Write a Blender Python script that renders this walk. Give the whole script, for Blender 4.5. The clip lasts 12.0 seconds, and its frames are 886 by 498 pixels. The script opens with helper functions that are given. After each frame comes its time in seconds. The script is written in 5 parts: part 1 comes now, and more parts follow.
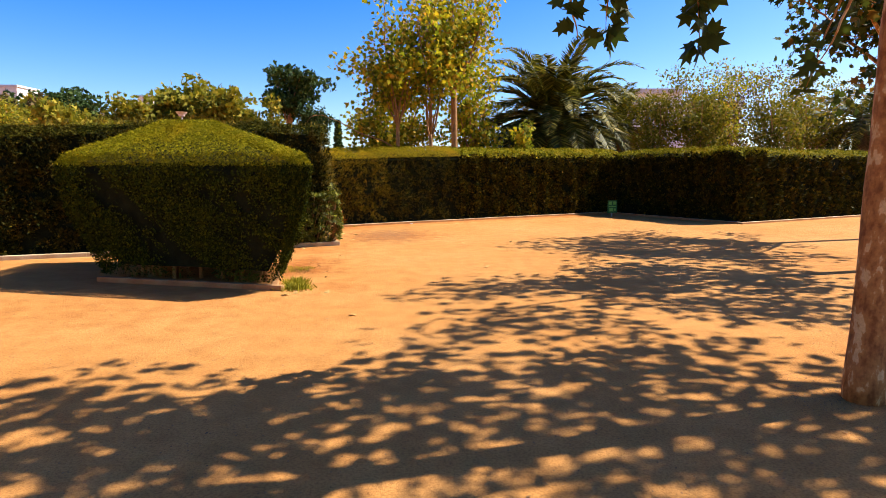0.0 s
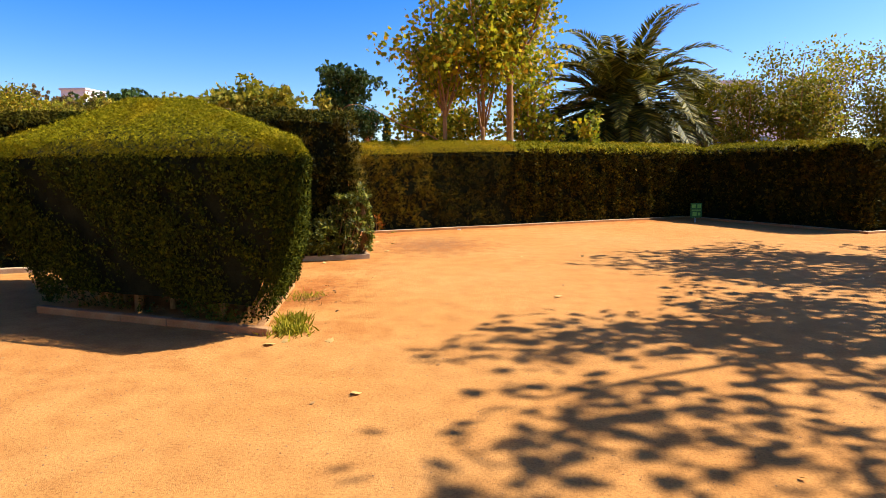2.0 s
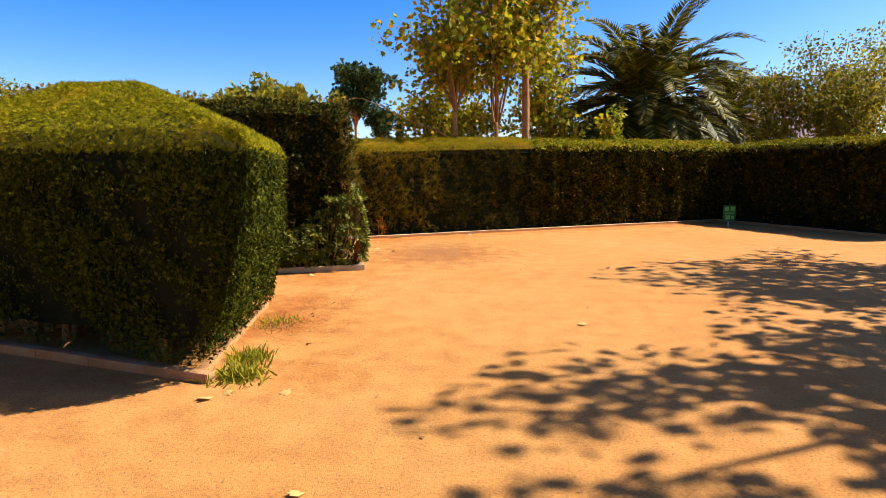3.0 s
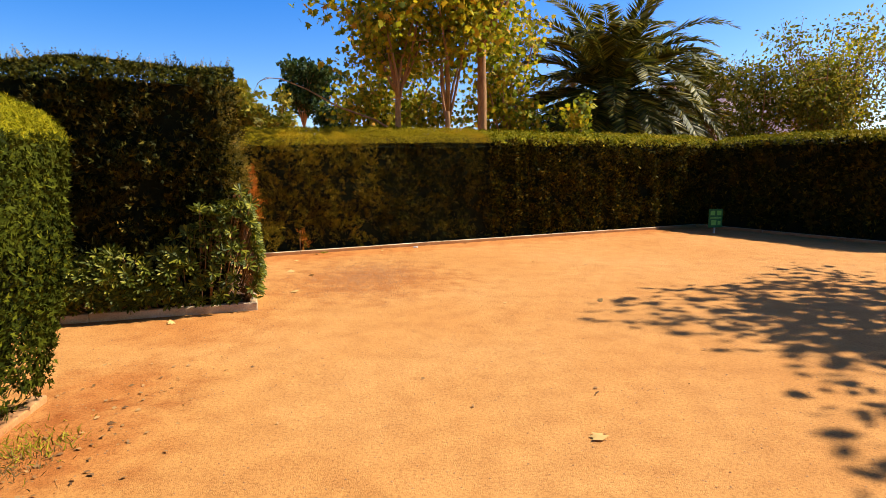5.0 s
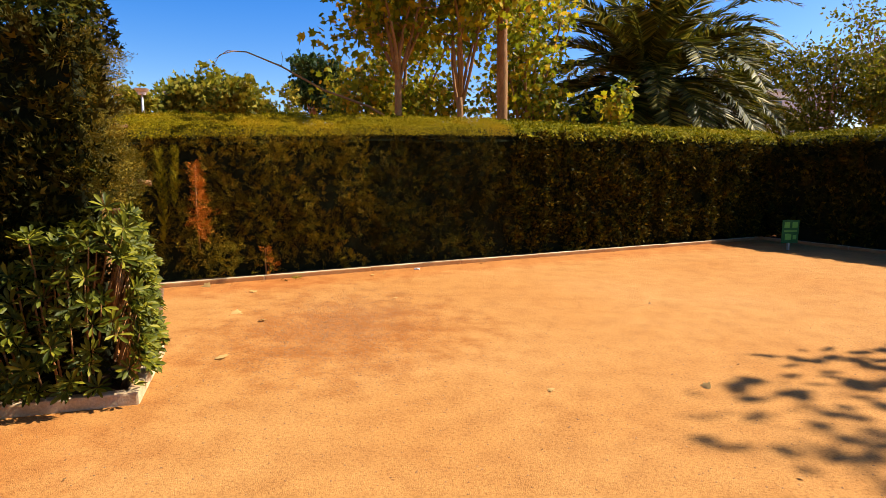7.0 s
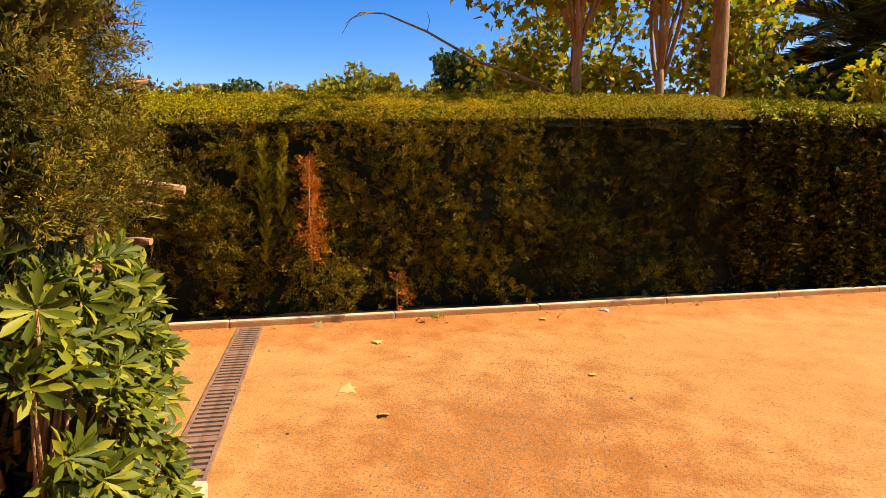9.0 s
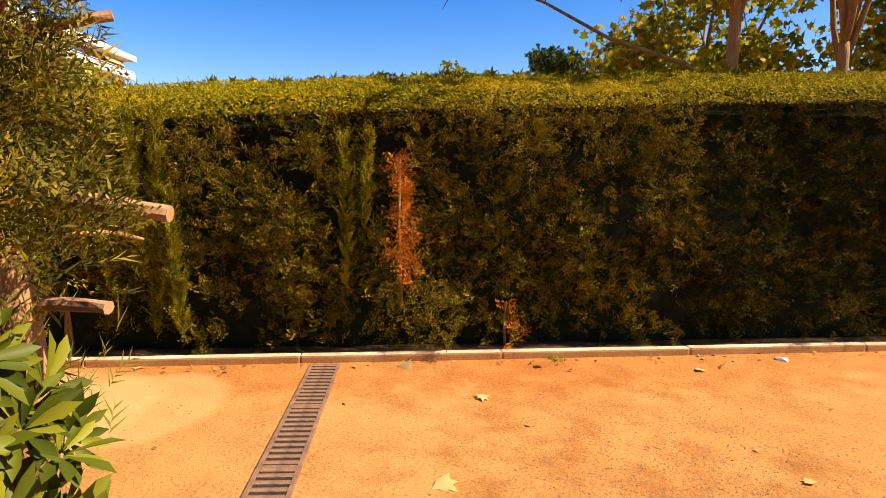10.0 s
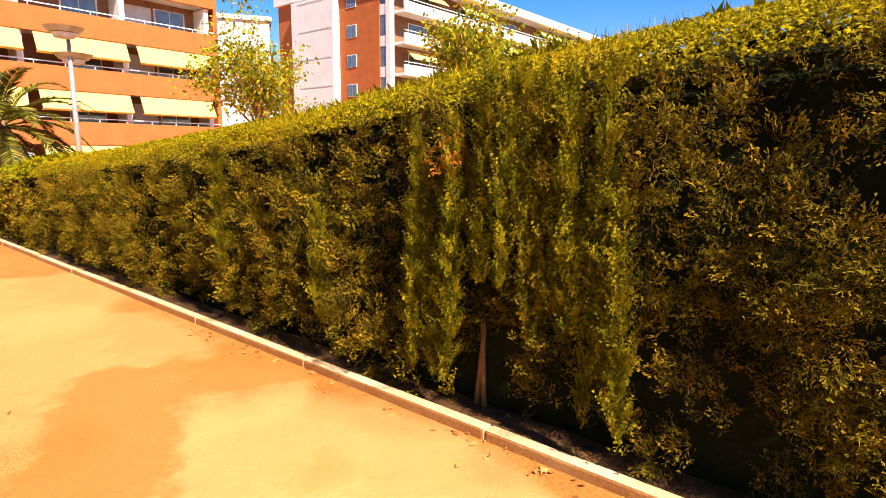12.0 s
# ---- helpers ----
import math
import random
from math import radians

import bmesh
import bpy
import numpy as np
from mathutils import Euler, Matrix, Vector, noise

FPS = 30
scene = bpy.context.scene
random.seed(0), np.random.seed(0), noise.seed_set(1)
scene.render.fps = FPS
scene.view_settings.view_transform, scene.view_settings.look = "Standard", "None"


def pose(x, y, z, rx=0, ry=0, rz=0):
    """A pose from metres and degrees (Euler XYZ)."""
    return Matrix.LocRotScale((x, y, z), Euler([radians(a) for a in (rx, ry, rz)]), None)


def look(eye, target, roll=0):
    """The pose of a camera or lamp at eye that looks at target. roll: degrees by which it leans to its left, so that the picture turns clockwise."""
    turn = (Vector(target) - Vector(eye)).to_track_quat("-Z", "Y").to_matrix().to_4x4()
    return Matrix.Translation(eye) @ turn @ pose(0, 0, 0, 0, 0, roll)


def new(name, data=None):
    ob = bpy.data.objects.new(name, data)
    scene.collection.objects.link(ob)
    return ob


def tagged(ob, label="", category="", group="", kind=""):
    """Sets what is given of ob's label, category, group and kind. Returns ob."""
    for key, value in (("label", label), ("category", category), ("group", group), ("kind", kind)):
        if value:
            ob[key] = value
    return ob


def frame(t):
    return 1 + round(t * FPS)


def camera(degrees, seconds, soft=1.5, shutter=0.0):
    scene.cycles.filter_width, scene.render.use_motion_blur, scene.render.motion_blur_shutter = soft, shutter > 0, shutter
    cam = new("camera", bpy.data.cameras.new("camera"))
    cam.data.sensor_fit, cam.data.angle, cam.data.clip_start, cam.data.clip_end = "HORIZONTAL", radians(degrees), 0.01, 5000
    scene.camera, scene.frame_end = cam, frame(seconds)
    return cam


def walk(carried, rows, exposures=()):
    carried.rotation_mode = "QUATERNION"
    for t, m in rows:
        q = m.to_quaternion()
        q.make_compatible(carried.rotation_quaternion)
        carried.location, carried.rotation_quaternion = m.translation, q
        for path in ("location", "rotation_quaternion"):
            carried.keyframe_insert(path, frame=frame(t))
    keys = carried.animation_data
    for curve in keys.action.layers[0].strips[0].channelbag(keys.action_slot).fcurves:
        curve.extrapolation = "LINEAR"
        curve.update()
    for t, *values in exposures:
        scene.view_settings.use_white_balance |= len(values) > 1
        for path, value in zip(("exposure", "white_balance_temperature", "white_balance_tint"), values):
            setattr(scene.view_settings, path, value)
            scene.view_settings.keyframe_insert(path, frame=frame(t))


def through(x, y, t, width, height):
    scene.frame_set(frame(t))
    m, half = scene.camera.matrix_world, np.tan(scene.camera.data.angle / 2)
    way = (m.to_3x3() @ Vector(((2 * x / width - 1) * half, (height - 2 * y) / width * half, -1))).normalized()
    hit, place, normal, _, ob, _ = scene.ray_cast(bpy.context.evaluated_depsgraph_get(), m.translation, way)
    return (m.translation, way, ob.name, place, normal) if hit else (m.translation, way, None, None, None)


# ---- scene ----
cam = camera(75.4, 12.0, soft=0.55)
METRES, EYE, TILT, LEAN, TURN = 15.0, 1.58, -7.6, 0.0, 0.0
ROWS = [
    (0.0, 0.0, 0.0, 0.0, -0.0, 0.0, 0.0),
    (0.5, -0.0021, 0.0419, 0.0042, -1.18, 0.03, 0.18),
    (1.0, -0.0028, 0.0835, 0.0087, 0.09, 0.01, -0.02),
    (1.5, -0.0053, 0.1235, 0.0134, 2.81, -0.05, -0.37),
    (2.0, -0.0045, 0.166, 0.0187, 5.02, -0.08, -0.66),
    (2.5, -0.0032, 0.2089, 0.0256, 6.49, -0.16, -0.86),
    (3.0, -0.0007, 0.2508, 0.0305, 6.59, -0.19, -0.89),
    (5.0, -0.0017, 0.4279, 0.0508, 2.09, -0.09, -0.29),
    (5.5, 0.0009, 0.4701, 0.0559, 0.39, -0.05, -0.07),
    (6.0, 0.0024, 0.5134, 0.0621, -0.41, -0.05, 0.01),
    (6.5, -0.0018, 0.5554, 0.0683, 0.24, -0.08, -0.23),
    (7.0, -0.0064, 0.5972, 0.0752, 3.2, -0.23, -0.79),
    (9.0, -0.0629, 0.757, 0.0959, 16.44, -0.83, -2.88),
    (9.5, -0.0808, 0.7938, 0.1007, 20.31, -1.08, -3.41),
    (10.0, -0.1022, 0.8276, 0.106, 25.42, -1.49, -4.06),
    (10.5, -0.1214, 0.8628, 0.1101, 32.68, -2.06, -4.94),
    (11.0, -0.1464, 0.8895, 0.1149, 42.45, -3.39, -5.89),
    (11.5, -0.1733, 0.9115, 0.1168, 56.16, -5.09, -6.94),
    (12.0, -0.2036, 0.9214, 0.1173, 71.67, -7.21, -7.64),
]
EXPOSURES = [(0.0, 1.4, 6500, 10), (2.5, 1.38, 6500, 10), (6.5, 1.22, 6650, 10), (9.0, 1.34, 7050, 12), (10.5, 1.36, 7050, 13), (12.0, 1.58, 7200, 14)]
walk(cam, [(t, pose(0, 0, EYE, TILT, LEAN, TURN) @ pose(METRES * x, METRES * y, METRES * z, 90 + pitch, roll, yaw)) for t, x, y, z, yaw, pitch, roll in ROWS], EXPOSURES)

# ---- light ----
SUN_AZ, SUN_EL = 17.5, 47.0  # degrees from +x towards +y, and above the horizon
to_sun = Vector((math.cos(radians(SUN_EL)) * math.cos(radians(SUN_AZ)), math.cos(radians(SUN_EL)) * math.sin(radians(SUN_AZ)), math.sin(radians(SUN_EL))))
sun = new("sun", bpy.data.lights.new("sun", "SUN"))
sun.data.energy, sun.data.angle, sun.data.color = 5.0, radians(0.53), (1.0, 0.93, 0.82)
sun.matrix_world = look(to_sun * 50, (0, 0, 0))
world = bpy.data.worlds.new("world")
scene.world = world
world.use_nodes = True
sky = world.node_tree.nodes.new("ShaderNodeTexSky")
sky.sky_type, sky.sun_disc = "NISHITA", False
sky.sun_elevation, sky.sun_rotation = radians(SUN_EL), radians(90 - SUN_AZ)
sky.air_density, sky.dust_density, sky.ozone_density = 1.0, 0.9, 3.2
back = world.node_tree.nodes["Background"]
back.inputs["Strength"].default_value = 0.085
vivid = world.node_tree.nodes.new("ShaderNodeHueSaturation")
vivid.inputs["Hue"].default_value, vivid.inputs["Saturation"].default_value = 0.516, 1.5
world.node_tree.links.new(sky.outputs[0], vivid.inputs["Color"])
world.node_tree.links.new(vivid.outputs[0], back.inputs["Color"])

rng = np.random.default_rng(7)


# ---- materials ----
def material(name, build, rough=0.8, metal=0.0, spec=0.3):
    """build(nodes, links, shader) sets up the colour of a Principled shader."""
    m = bpy.data.materials.new(name)
    m.use_nodes = True
    nt = m.node_tree
    b = nt.nodes["Principled BSDF"]
    b.inputs["Roughness"].default_value, b.inputs["Metallic"].default_value = rough, metal
    b.inputs["Specular IOR Level"].default_value = spec
    build(nt.nodes, nt.links, b)
    return m


def noise_node(nodes, links, scale, detail=4.0, rough=0.55, stretch=None):
    co = nodes.new("ShaderNodeTexCoord")
    n = nodes.new("ShaderNodeTexNoise")
    n.inputs["Scale"].default_value, n.inputs["Detail"].default_value, n.inputs["Roughness"].default_value = scale, detail, rough
    if stretch:
        mp = nodes.new("ShaderNodeMapping")
        mp.inputs["Scale"].default_value = stretch
        links.new(co.outputs["Object"], mp.inputs["Vector"])
        links.new(mp.outputs["Vector"], n.inputs["Vector"])
    else:
        links.new(co.outputs["Object"], n.inputs["Vector"])
    return n.outputs["Fac"]


def ramp(nodes, links, fac, stops):
    r = nodes.new("ShaderNodeValToRGB")
    el = r.color_ramp.elements
    while len(el) < len(stops):
        el.new(0.5)
    for e, (p, c) in zip(el, stops):
        e.position, e.color = p, (*c, 1)
    links.new(fac, r.inputs["Fac"])
    return r.outputs["Color"]


def mix(nodes, links, kind, fac, a, b):
    n = nodes.new("ShaderNodeMix")
    n.data_type, n.blend_type = "RGBA", kind
    for socket, v in ((n.inputs[0], fac), (n.inputs[6], a), (n.inputs[7], b)):
        if isinstance(v, (int, float)):
            socket.default_value = v
        elif isinstance(v, tuple):
            socket.default_value = (*v, 1)
        else:
            links.new(v, socket)
    return n.outputs[2]


def bump(nodes, links, b, height, strength, distance):
    n = nodes.new("ShaderNodeBump")
    n.inputs["Strength"].default_value, n.inputs["Distance"].default_value = strength, distance
    links.new(height, n.inputs["Height"])
    links.new(n.outputs["Normal"], b.inputs["Normal"])


def plain(name, stops, scale, rough=0.8, metal=0.0, bumpy=0.2, dist=0.01, stretch=None, fine=None, spec=0.3):
    """Colour ramp over noise, with a finer grain over it and a bump."""
    def build(nodes, links, b):
        f = noise_node(nodes, links, scale, 5, 0.6, stretch)
        c = ramp(nodes, links, f, stops)
        g = noise_node(nodes, links, fine or scale * 9, 3, 0.6, stretch)
        c = mix(nodes, links, "MULTIPLY", 0.7, c, ramp(nodes, links, g, [(0.3, (0.62, 0.62, 0.62)), (0.7, (1.15, 1.15, 1.15))]))
        links.new(c, b.inputs["Base Color"])
        bump(nodes, links, b, g, bumpy, dist)
    return material(name, build, rough, metal, spec)


def leafy(name, stops, through=0.3, rough=0.65, spec=0.12, patch=None, patch_scale=0.9):
    """Leaves: colour by leaf, larger patches of another tint, and light that passes through."""
    def build(nodes, links, b):
        geo = nodes.new("ShaderNodeNewGeometry")
        c = ramp(nodes, links, geo.outputs["Random Per Island"], stops)
        if patch:
            f = noise_node(nodes, links, patch_scale, 3, 0.6, (1, 1, 0.7))
            c = mix(nodes, links, "MIX", ramp(nodes, links, f, [(0.5, (0, 0, 0)), (0.68, (0.8, 0.8, 0.8))]), c, patch)
        links.new(c, b.inputs["Base Color"])
        tr = nodes.new("ShaderNodeBsdfTranslucent")
        links.new(c, tr.inputs["Color"])
        ms = nodes.new("ShaderNodeMixShader")
        ms.inputs[0].default_value = through
        links.new(b.outputs[0], ms.inputs[1])
        links.new(tr.outputs[0], ms.inputs[2])
        links.new(ms.outputs[0], nodes["Material Output"].inputs["Surface"])
    return material(name, build, rough, 0.0, spec)


def sand_build(nodes, links, b):
    broad = noise_node(nodes, links, 0.35, 4, 0.6)
    c = ramp(nodes, links, broad, [(0.3, (0.385, 0.168, 0.042)), (0.5, (0.415, 0.194, 0.054)), (0.7, (0.435, 0.214, 0.066))])
    mid = noise_node(nodes, links, 3.5, 5, 0.65)
    c = mix(nodes, links, "MULTIPLY", 0.55, c, ramp(nodes, links, mid, [(0.35, (0.72, 0.66, 0.6)), (0.6, (1.05, 1.05, 1.05))]))
    fine = noise_node(nodes, links, 55, 4, 0.7)
    c = mix(nodes, links, "MULTIPLY", 0.8, c, ramp(nodes, links, fine, [(0.33, (0.55, 0.52, 0.5)), (0.55, (1.08, 1.08, 1.08))]))
    grit = noise_node(nodes, links, 190, 2, 0.5)
    c = mix(nodes, links, "MULTIPLY", 0.8, c, ramp(nodes, links, grit, [(0.28, (0.5, 0.47, 0.45)), (0.42, (1.0, 1.0, 1.0))]))
    # damp red earth and coarse gravel, in broad patches
    co = nodes.new("ShaderNodeTexCoord")
    for (x, y), r, tint, power in (((-1.4, 14.3), 1.5, (0.74, 0.53, 0.34), 0.8), ((-2.7, 16.2), 0.9, (0.86, 0.66, 0.5), 0.5), ((-6.3, 14.2), 1.2, (0.9, 0.70, 0.5), 0.5), ((-1.5, 7.9), 0.5, (0.8, 0.62, 0.46), 0.6), ((-2.6, 11.7), 0.9, (0.85, 0.66, 0.5), 0.6), ((-2.35, 9.3), 0.75, (0.72, 0.48, 0.34), 0.75), ((-2.45, 10.2), 0.6, (0.75, 0.52, 0.38), 0.7), ((-3.7, 7.1), 1.6, (0.85, 0.7, 0.58), 0.5)):
        d = nodes.new("ShaderNodeVectorMath")
        d.operation = "DISTANCE"
        d.inputs[1].default_value = (x, y, 0)
        links.new(co.outputs["Object"], d.inputs[0])
        wob = nodes.new("ShaderNodeMath")
        wob.operation, wob.inputs[2].default_value = "MULTIPLY_ADD", -0.9 * r
        links.new(mid, wob.inputs[0])
        wob.inputs[1].default_value = 1.8 * r
        s = nodes.new("ShaderNodeMath")
        s.operation = "ADD"
        links.new(d.outputs["Value"], s.inputs[0])
        links.new(wob.outputs[0], s.inputs[1])
        mr = nodes.new("ShaderNodeMapRange")
        mr.inputs["From Min"].default_value, mr.inputs["From Max"].default_value = r * 0.3, r * 1.1
        mr.inputs["To Min"].default_value, mr.inputs["To Max"].default_value = power, 0.0
        links.new(s.outputs[0], mr.inputs["Value"])
        c = mix(nodes, links, "MULTIPLY", mr.outputs[0], c, tint)
    dot = nodes.new("ShaderNodeVectorMath")
    dot.operation = "DOT_PRODUCT"
    dot.inputs[1].default_value = (0.521, -0.8536, 0)
    links.new(co.outputs["Object"], dot.inputs[0])
    edge = nodes.new("ShaderNodeMath")
    edge.operation = "MULTIPLY_ADD"
    edge.inputs[1].default_value, edge.inputs[2].default_value = 1.5, 15.77 - 0.85
    links.new(mid, edge.inputs[0])
    strip = nodes.new("ShaderNodeMath")
    strip.operation = "ADD"
    links.new(dot.outputs["Value"], strip.inputs[0])
    links.new(edge.outputs[0], strip.inputs[1])
    mr = nodes.new("ShaderNodeMapRange")
    mr.inputs["From Min"].default_value, mr.inputs["From Max"].default_value = 0.35, 0.75
    mr.inputs["To Min"].default_value, mr.inputs["To Max"].default_value = 0.6, 0.0
    links.new(strip.outputs[0], mr.inputs["Value"])
    c = mix(nodes, links, "MULTIPLY", mr.outputs[0], c, (0.90, 0.64, 0.44))
    for (x, y), r in (((-7.6, 12.0), 1.7), ((-5.6, 13.6), 1.0), ((-9.5, 11.2), 1.6), ((-4.7, 14.75), 0.55), ((-5.2, 14.4), 0.7), ((-5.7, 14.0), 0.9), ((-6.6, 13.6), 0.65)):
        d = nodes.new("ShaderNodeVectorMath")
        d.operation = "DISTANCE"
        d.inputs[1].default_value = (x, y, 0)
        links.new(co.outputs["Object"], d.inputs[0])
        wob = nodes.new("ShaderNodeMath")
        wob.operation = "MULTIPLY_ADD"
        wob.inputs[1].default_value, wob.inputs[2].default_value = 2.0 * r, -r
        links.new(broad, wob.inputs[0])
        sm = nodes.new("ShaderNodeMath")
        sm.operation = "ADD"
        links.new(d.outputs["Value"], sm.inputs[0])
        links.new(wob.outputs[0], sm.inputs[1])
        mr = nodes.new("ShaderNodeMapRange")
        mr.inputs["From Min"].default_value, mr.inputs["From Max"].default_value = r * 0.75, r * 0.95
        mr.inputs["To Min"].default_value, mr.inputs["To Max"].default_value = 0.5, 0.0
        links.new(sm.outputs[0], mr.inputs["Value"])
        c = mix(nodes, links, "MIX", mr.outputs[0], c, (0.46, 0.275, 0.10))
    least = None
    for x, y in ((-5.6, 13.15), (-5.95, 13.17), (-6.35, 13.15), (-6.7, 13.1), (-7.0, 13.05), (-7.06, 13.4), (-7.05, 13.75), (-7.1, 14.1)):
        d = nodes.new("ShaderNodeVectorMath")
        d.operation = "DISTANCE"
        d.inputs[1].default_value = (x, y, 0)
        links.new(co.outputs["Object"], d.inputs[0])
        if least is None:
            least = d.outputs["Value"]
        else:
            m = nodes.new("ShaderNodeMath")
            m.operation = "MINIMUM"
            links.new(least, m.inputs[0])
            links.new(d.outputs["Value"], m.inputs[1])
            least = m.outputs[0]
    wob = nodes.new("ShaderNodeMath")
    wob.operation, wob.inputs[1].default_value = "MULTIPLY_ADD", 0.42
    links.new(mid, wob.inputs[0])
    links.new(least, wob.inputs[2])
    mr = nodes.new("ShaderNodeMapRange")
    mr.inputs["From Min"].default_value, mr.inputs["From Max"].default_value = 0.52, 0.62
    mr.inputs["To Min"].default_value, mr.inputs["To Max"].default_value = 0.8, 0.0
    links.new(wob.outputs[0], mr.inputs["Value"])
    c = mix(nodes, links, "MIX", mr.outputs[0], c, (0.36, 0.135, 0.028))
    spot = nodes.new("ShaderNodeVectorMath")
    spot.operation, spot.inputs[1].default_value = "DISTANCE", (-5.63, 14.19, 0)
    links.new(co.outputs["Object"], spot.inputs[0])
    rough_edge = nodes.new("ShaderNodeMath")
    rough_edge.operation, rough_edge.inputs[1].default_value = "MULTIPLY_ADD", 0.5
    links.new(mid, rough_edge.inputs[0])
    links.new(spot.outputs["Value"], rough_edge.inputs[2])
    mr = nodes.new("ShaderNodeMapRange")
    mr.inputs["From Min"].default_value, mr.inputs["From Max"].default_value = 0.33, 0.48
    mr.inputs["To Min"].default_value, mr.inputs["To Max"].default_value = 0.6, 0.0
    links.new(rough_edge.outputs[0], mr.inputs["Value"])
    c = mix(nodes, links, "MIX", mr.outputs[0], c, (0.40, 0.19, 0.05))
    links.new(c, b.inputs["Base Color"])
    dimple = noise_node(nodes, links, 15, 3, 0.6)
    lumps = nodes.new("ShaderNodeMath")
    lumps.operation, lumps.inputs[1].default_value = "MULTIPLY_ADD", 1.3
    links.new(dimple, lumps.inputs[0])
    links.new(grit, lumps.inputs[2])
    bump(nodes, links, b, lumps.outputs[0], 0.65, 0.011)


SAND = material("sand", sand_build, 0.95, 0, 0.1)
# near-black so that gaps in the foliage look deep in shade
CORE = plain("hedge_inner_shade", [(0.3, (0.008, 0.01, 0.004)), (0.7, (0.02, 0.022, 0.008))], 6, 0.95, spec=0.05)
CYPRESS = leafy("cypress_spray", [(0.0, (0.03, 0.028, 0.003)), (0.4, (0.11, 0.086, 0.006)), (0.7, (0.19, 0.135, 0.008)), (1.0, (0.34, 0.21, 0.012))], 0.18, 0.75, 0.05, (0.25, 0.132, 0.010), 6.0)
PLUME = leafy("upright_cypress_shoot", [(0.0, (0.035, 0.038, 0.002)), (0.5, (0.16, 0.142, 0.006)), (1.0, (0.38, 0.275, 0.012))], 0.18, 0.75, 0.05)
# tops coloured lighter than the sides, as if the sun caught them
CLIPPED = leafy("sunlit_clipped_growth", [(0.0, (0.07, 0.07, 0.002)), (0.6, (0.185, 0.170, 0.004)), (1.0, (0.34, 0.265, 0.007))], 0.14, 0.75, 0.04, (0.31, 0.21, 0.005), 1.3)
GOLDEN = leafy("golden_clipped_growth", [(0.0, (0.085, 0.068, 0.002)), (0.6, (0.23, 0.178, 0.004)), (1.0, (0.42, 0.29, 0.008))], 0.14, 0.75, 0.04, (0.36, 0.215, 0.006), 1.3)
# darker copy of CYPRESS; the right part's shade is put into the colour
DIMMED = leafy("dimmed_cypress_spray", [(0.0, (0.010, 0.011, 0.001)), (0.5, (0.026, 0.026, 0.002)), (0.85, (0.075, 0.06, 0.004)), (1.0, (0.20, 0.13, 0.009))], 0.10, 0.75, 0.05, (0.11, 0.065, 0.006), 6.0)
# darkened cypress for hedges turned from the sun; their shade is in the colour
SHADY = leafy("shaded_cypress_spray", [(0.0, (0.008, 0.010, 0.001)), (0.6, (0.024, 0.026, 0.002)), (0.9, (0.065, 0.056, 0.004)), (1.0, (0.18, 0.12, 0.011))], 0.06, 0.75, 0.08, (0.075, 0.048, 0.005), 3.0)
# darker than CLIPPED, for the top of the tall hedge
SHEARED = leafy("dark_sheared_growth", [(0.0, (0.010, 0.013, 0.001)), (0.6, (0.033, 0.037, 0.002)), (1.0, (0.10, 0.085, 0.005))], 0.08, 0.75, 0.05, (0.08, 0.06, 0.005), 1.6)
# far darker than CLIPPED: the shade on the block's sides is in the colour
TRIMMED = leafy("shaded_trimmed_growth", [(0.0, (0.008, 0.012, 0.001)), (0.55, (0.026, 0.034, 0.002)), (0.85, (0.055, 0.062, 0.003)), (1.0, (0.10, 0.10, 0.005))], 0.06, 0.75, 0.04, (0.05, 0.055, 0.003), 1.6)
DEAD = leafy("dead_cypress_spray", [(0.0, (0.36, 0.085, 0.007)), (1.0, (0.62, 0.21, 0.022))], 0.2, 0.8, 0.1)
RAGGED = leafy("ragged_cypress_spray", [(0, (0.03, 0.028, 0.003)), (0.6, (0.12, 0.092, 0.006)), (1, (0.28, 0.18, 0.014))], 0.2)
PITTO = leafy("glossy_broad_leaf", [(0.0, (0.032, 0.042, 0.003)), (0.6, (0.092, 0.098, 0.006)), (1.0, (0.23, 0.205, 0.014))], 0.22, 0.5, 0.13)
PLANE = leafy("plane_tree_leaf", [(0.0, (0.025, 0.04, 0.006)), (0.7, (0.055, 0.075, 0.010)), (1.0, (0.16, 0.09, 0.015))], 0.3)
YELLOW = leafy("autumn_leaf", [(0.0, (0.10, 0.13, 0.008)), (0.4, (0.25, 0.26, 0.010)), (0.75, (0.46, 0.38, 0.014)), (1.0, (0.54, 0.28, 0.02))], 0.45)
OLIVE = leafy("olive_green_leaf", [(0.0, (0.08, 0.09, 0.006)), (0.6, (0.19, 0.17, 0.010)), (1.0, (0.34, 0.25, 0.022))], 0.35)
DEEP = leafy("deep_green_leaf", [(0.0, (0.015, 0.032, 0.006)), (0.6, (0.032, 0.062, 0.011)), (1.0, (0.07, 0.095, 0.02))], 0.2)
RUSSET = leafy("russet_leaf", [(0.0, (0.06, 0.05, 0.014)), (1.0, (0.17, 0.10, 0.035))], 0.2)
PALM = leafy("palm_leaflet", [(0.0, (0.03, 0.034, 0.003)), (0.6, (0.10, 0.096, 0.008)), (1.0, (0.32, 0.25, 0.030))], 0.3, 0.55, 0.15)
DRY = leafy("dry_frond", [(0.0, (0.08, 0.05, 0.018)), (1.0, (0.20, 0.13, 0.05))], 0.15)
GRASS = leafy("grass_blade", [(0.0, (0.11, 0.12, 0.006)), (1.0, (0.36, 0.29, 0.018))], 0.35)
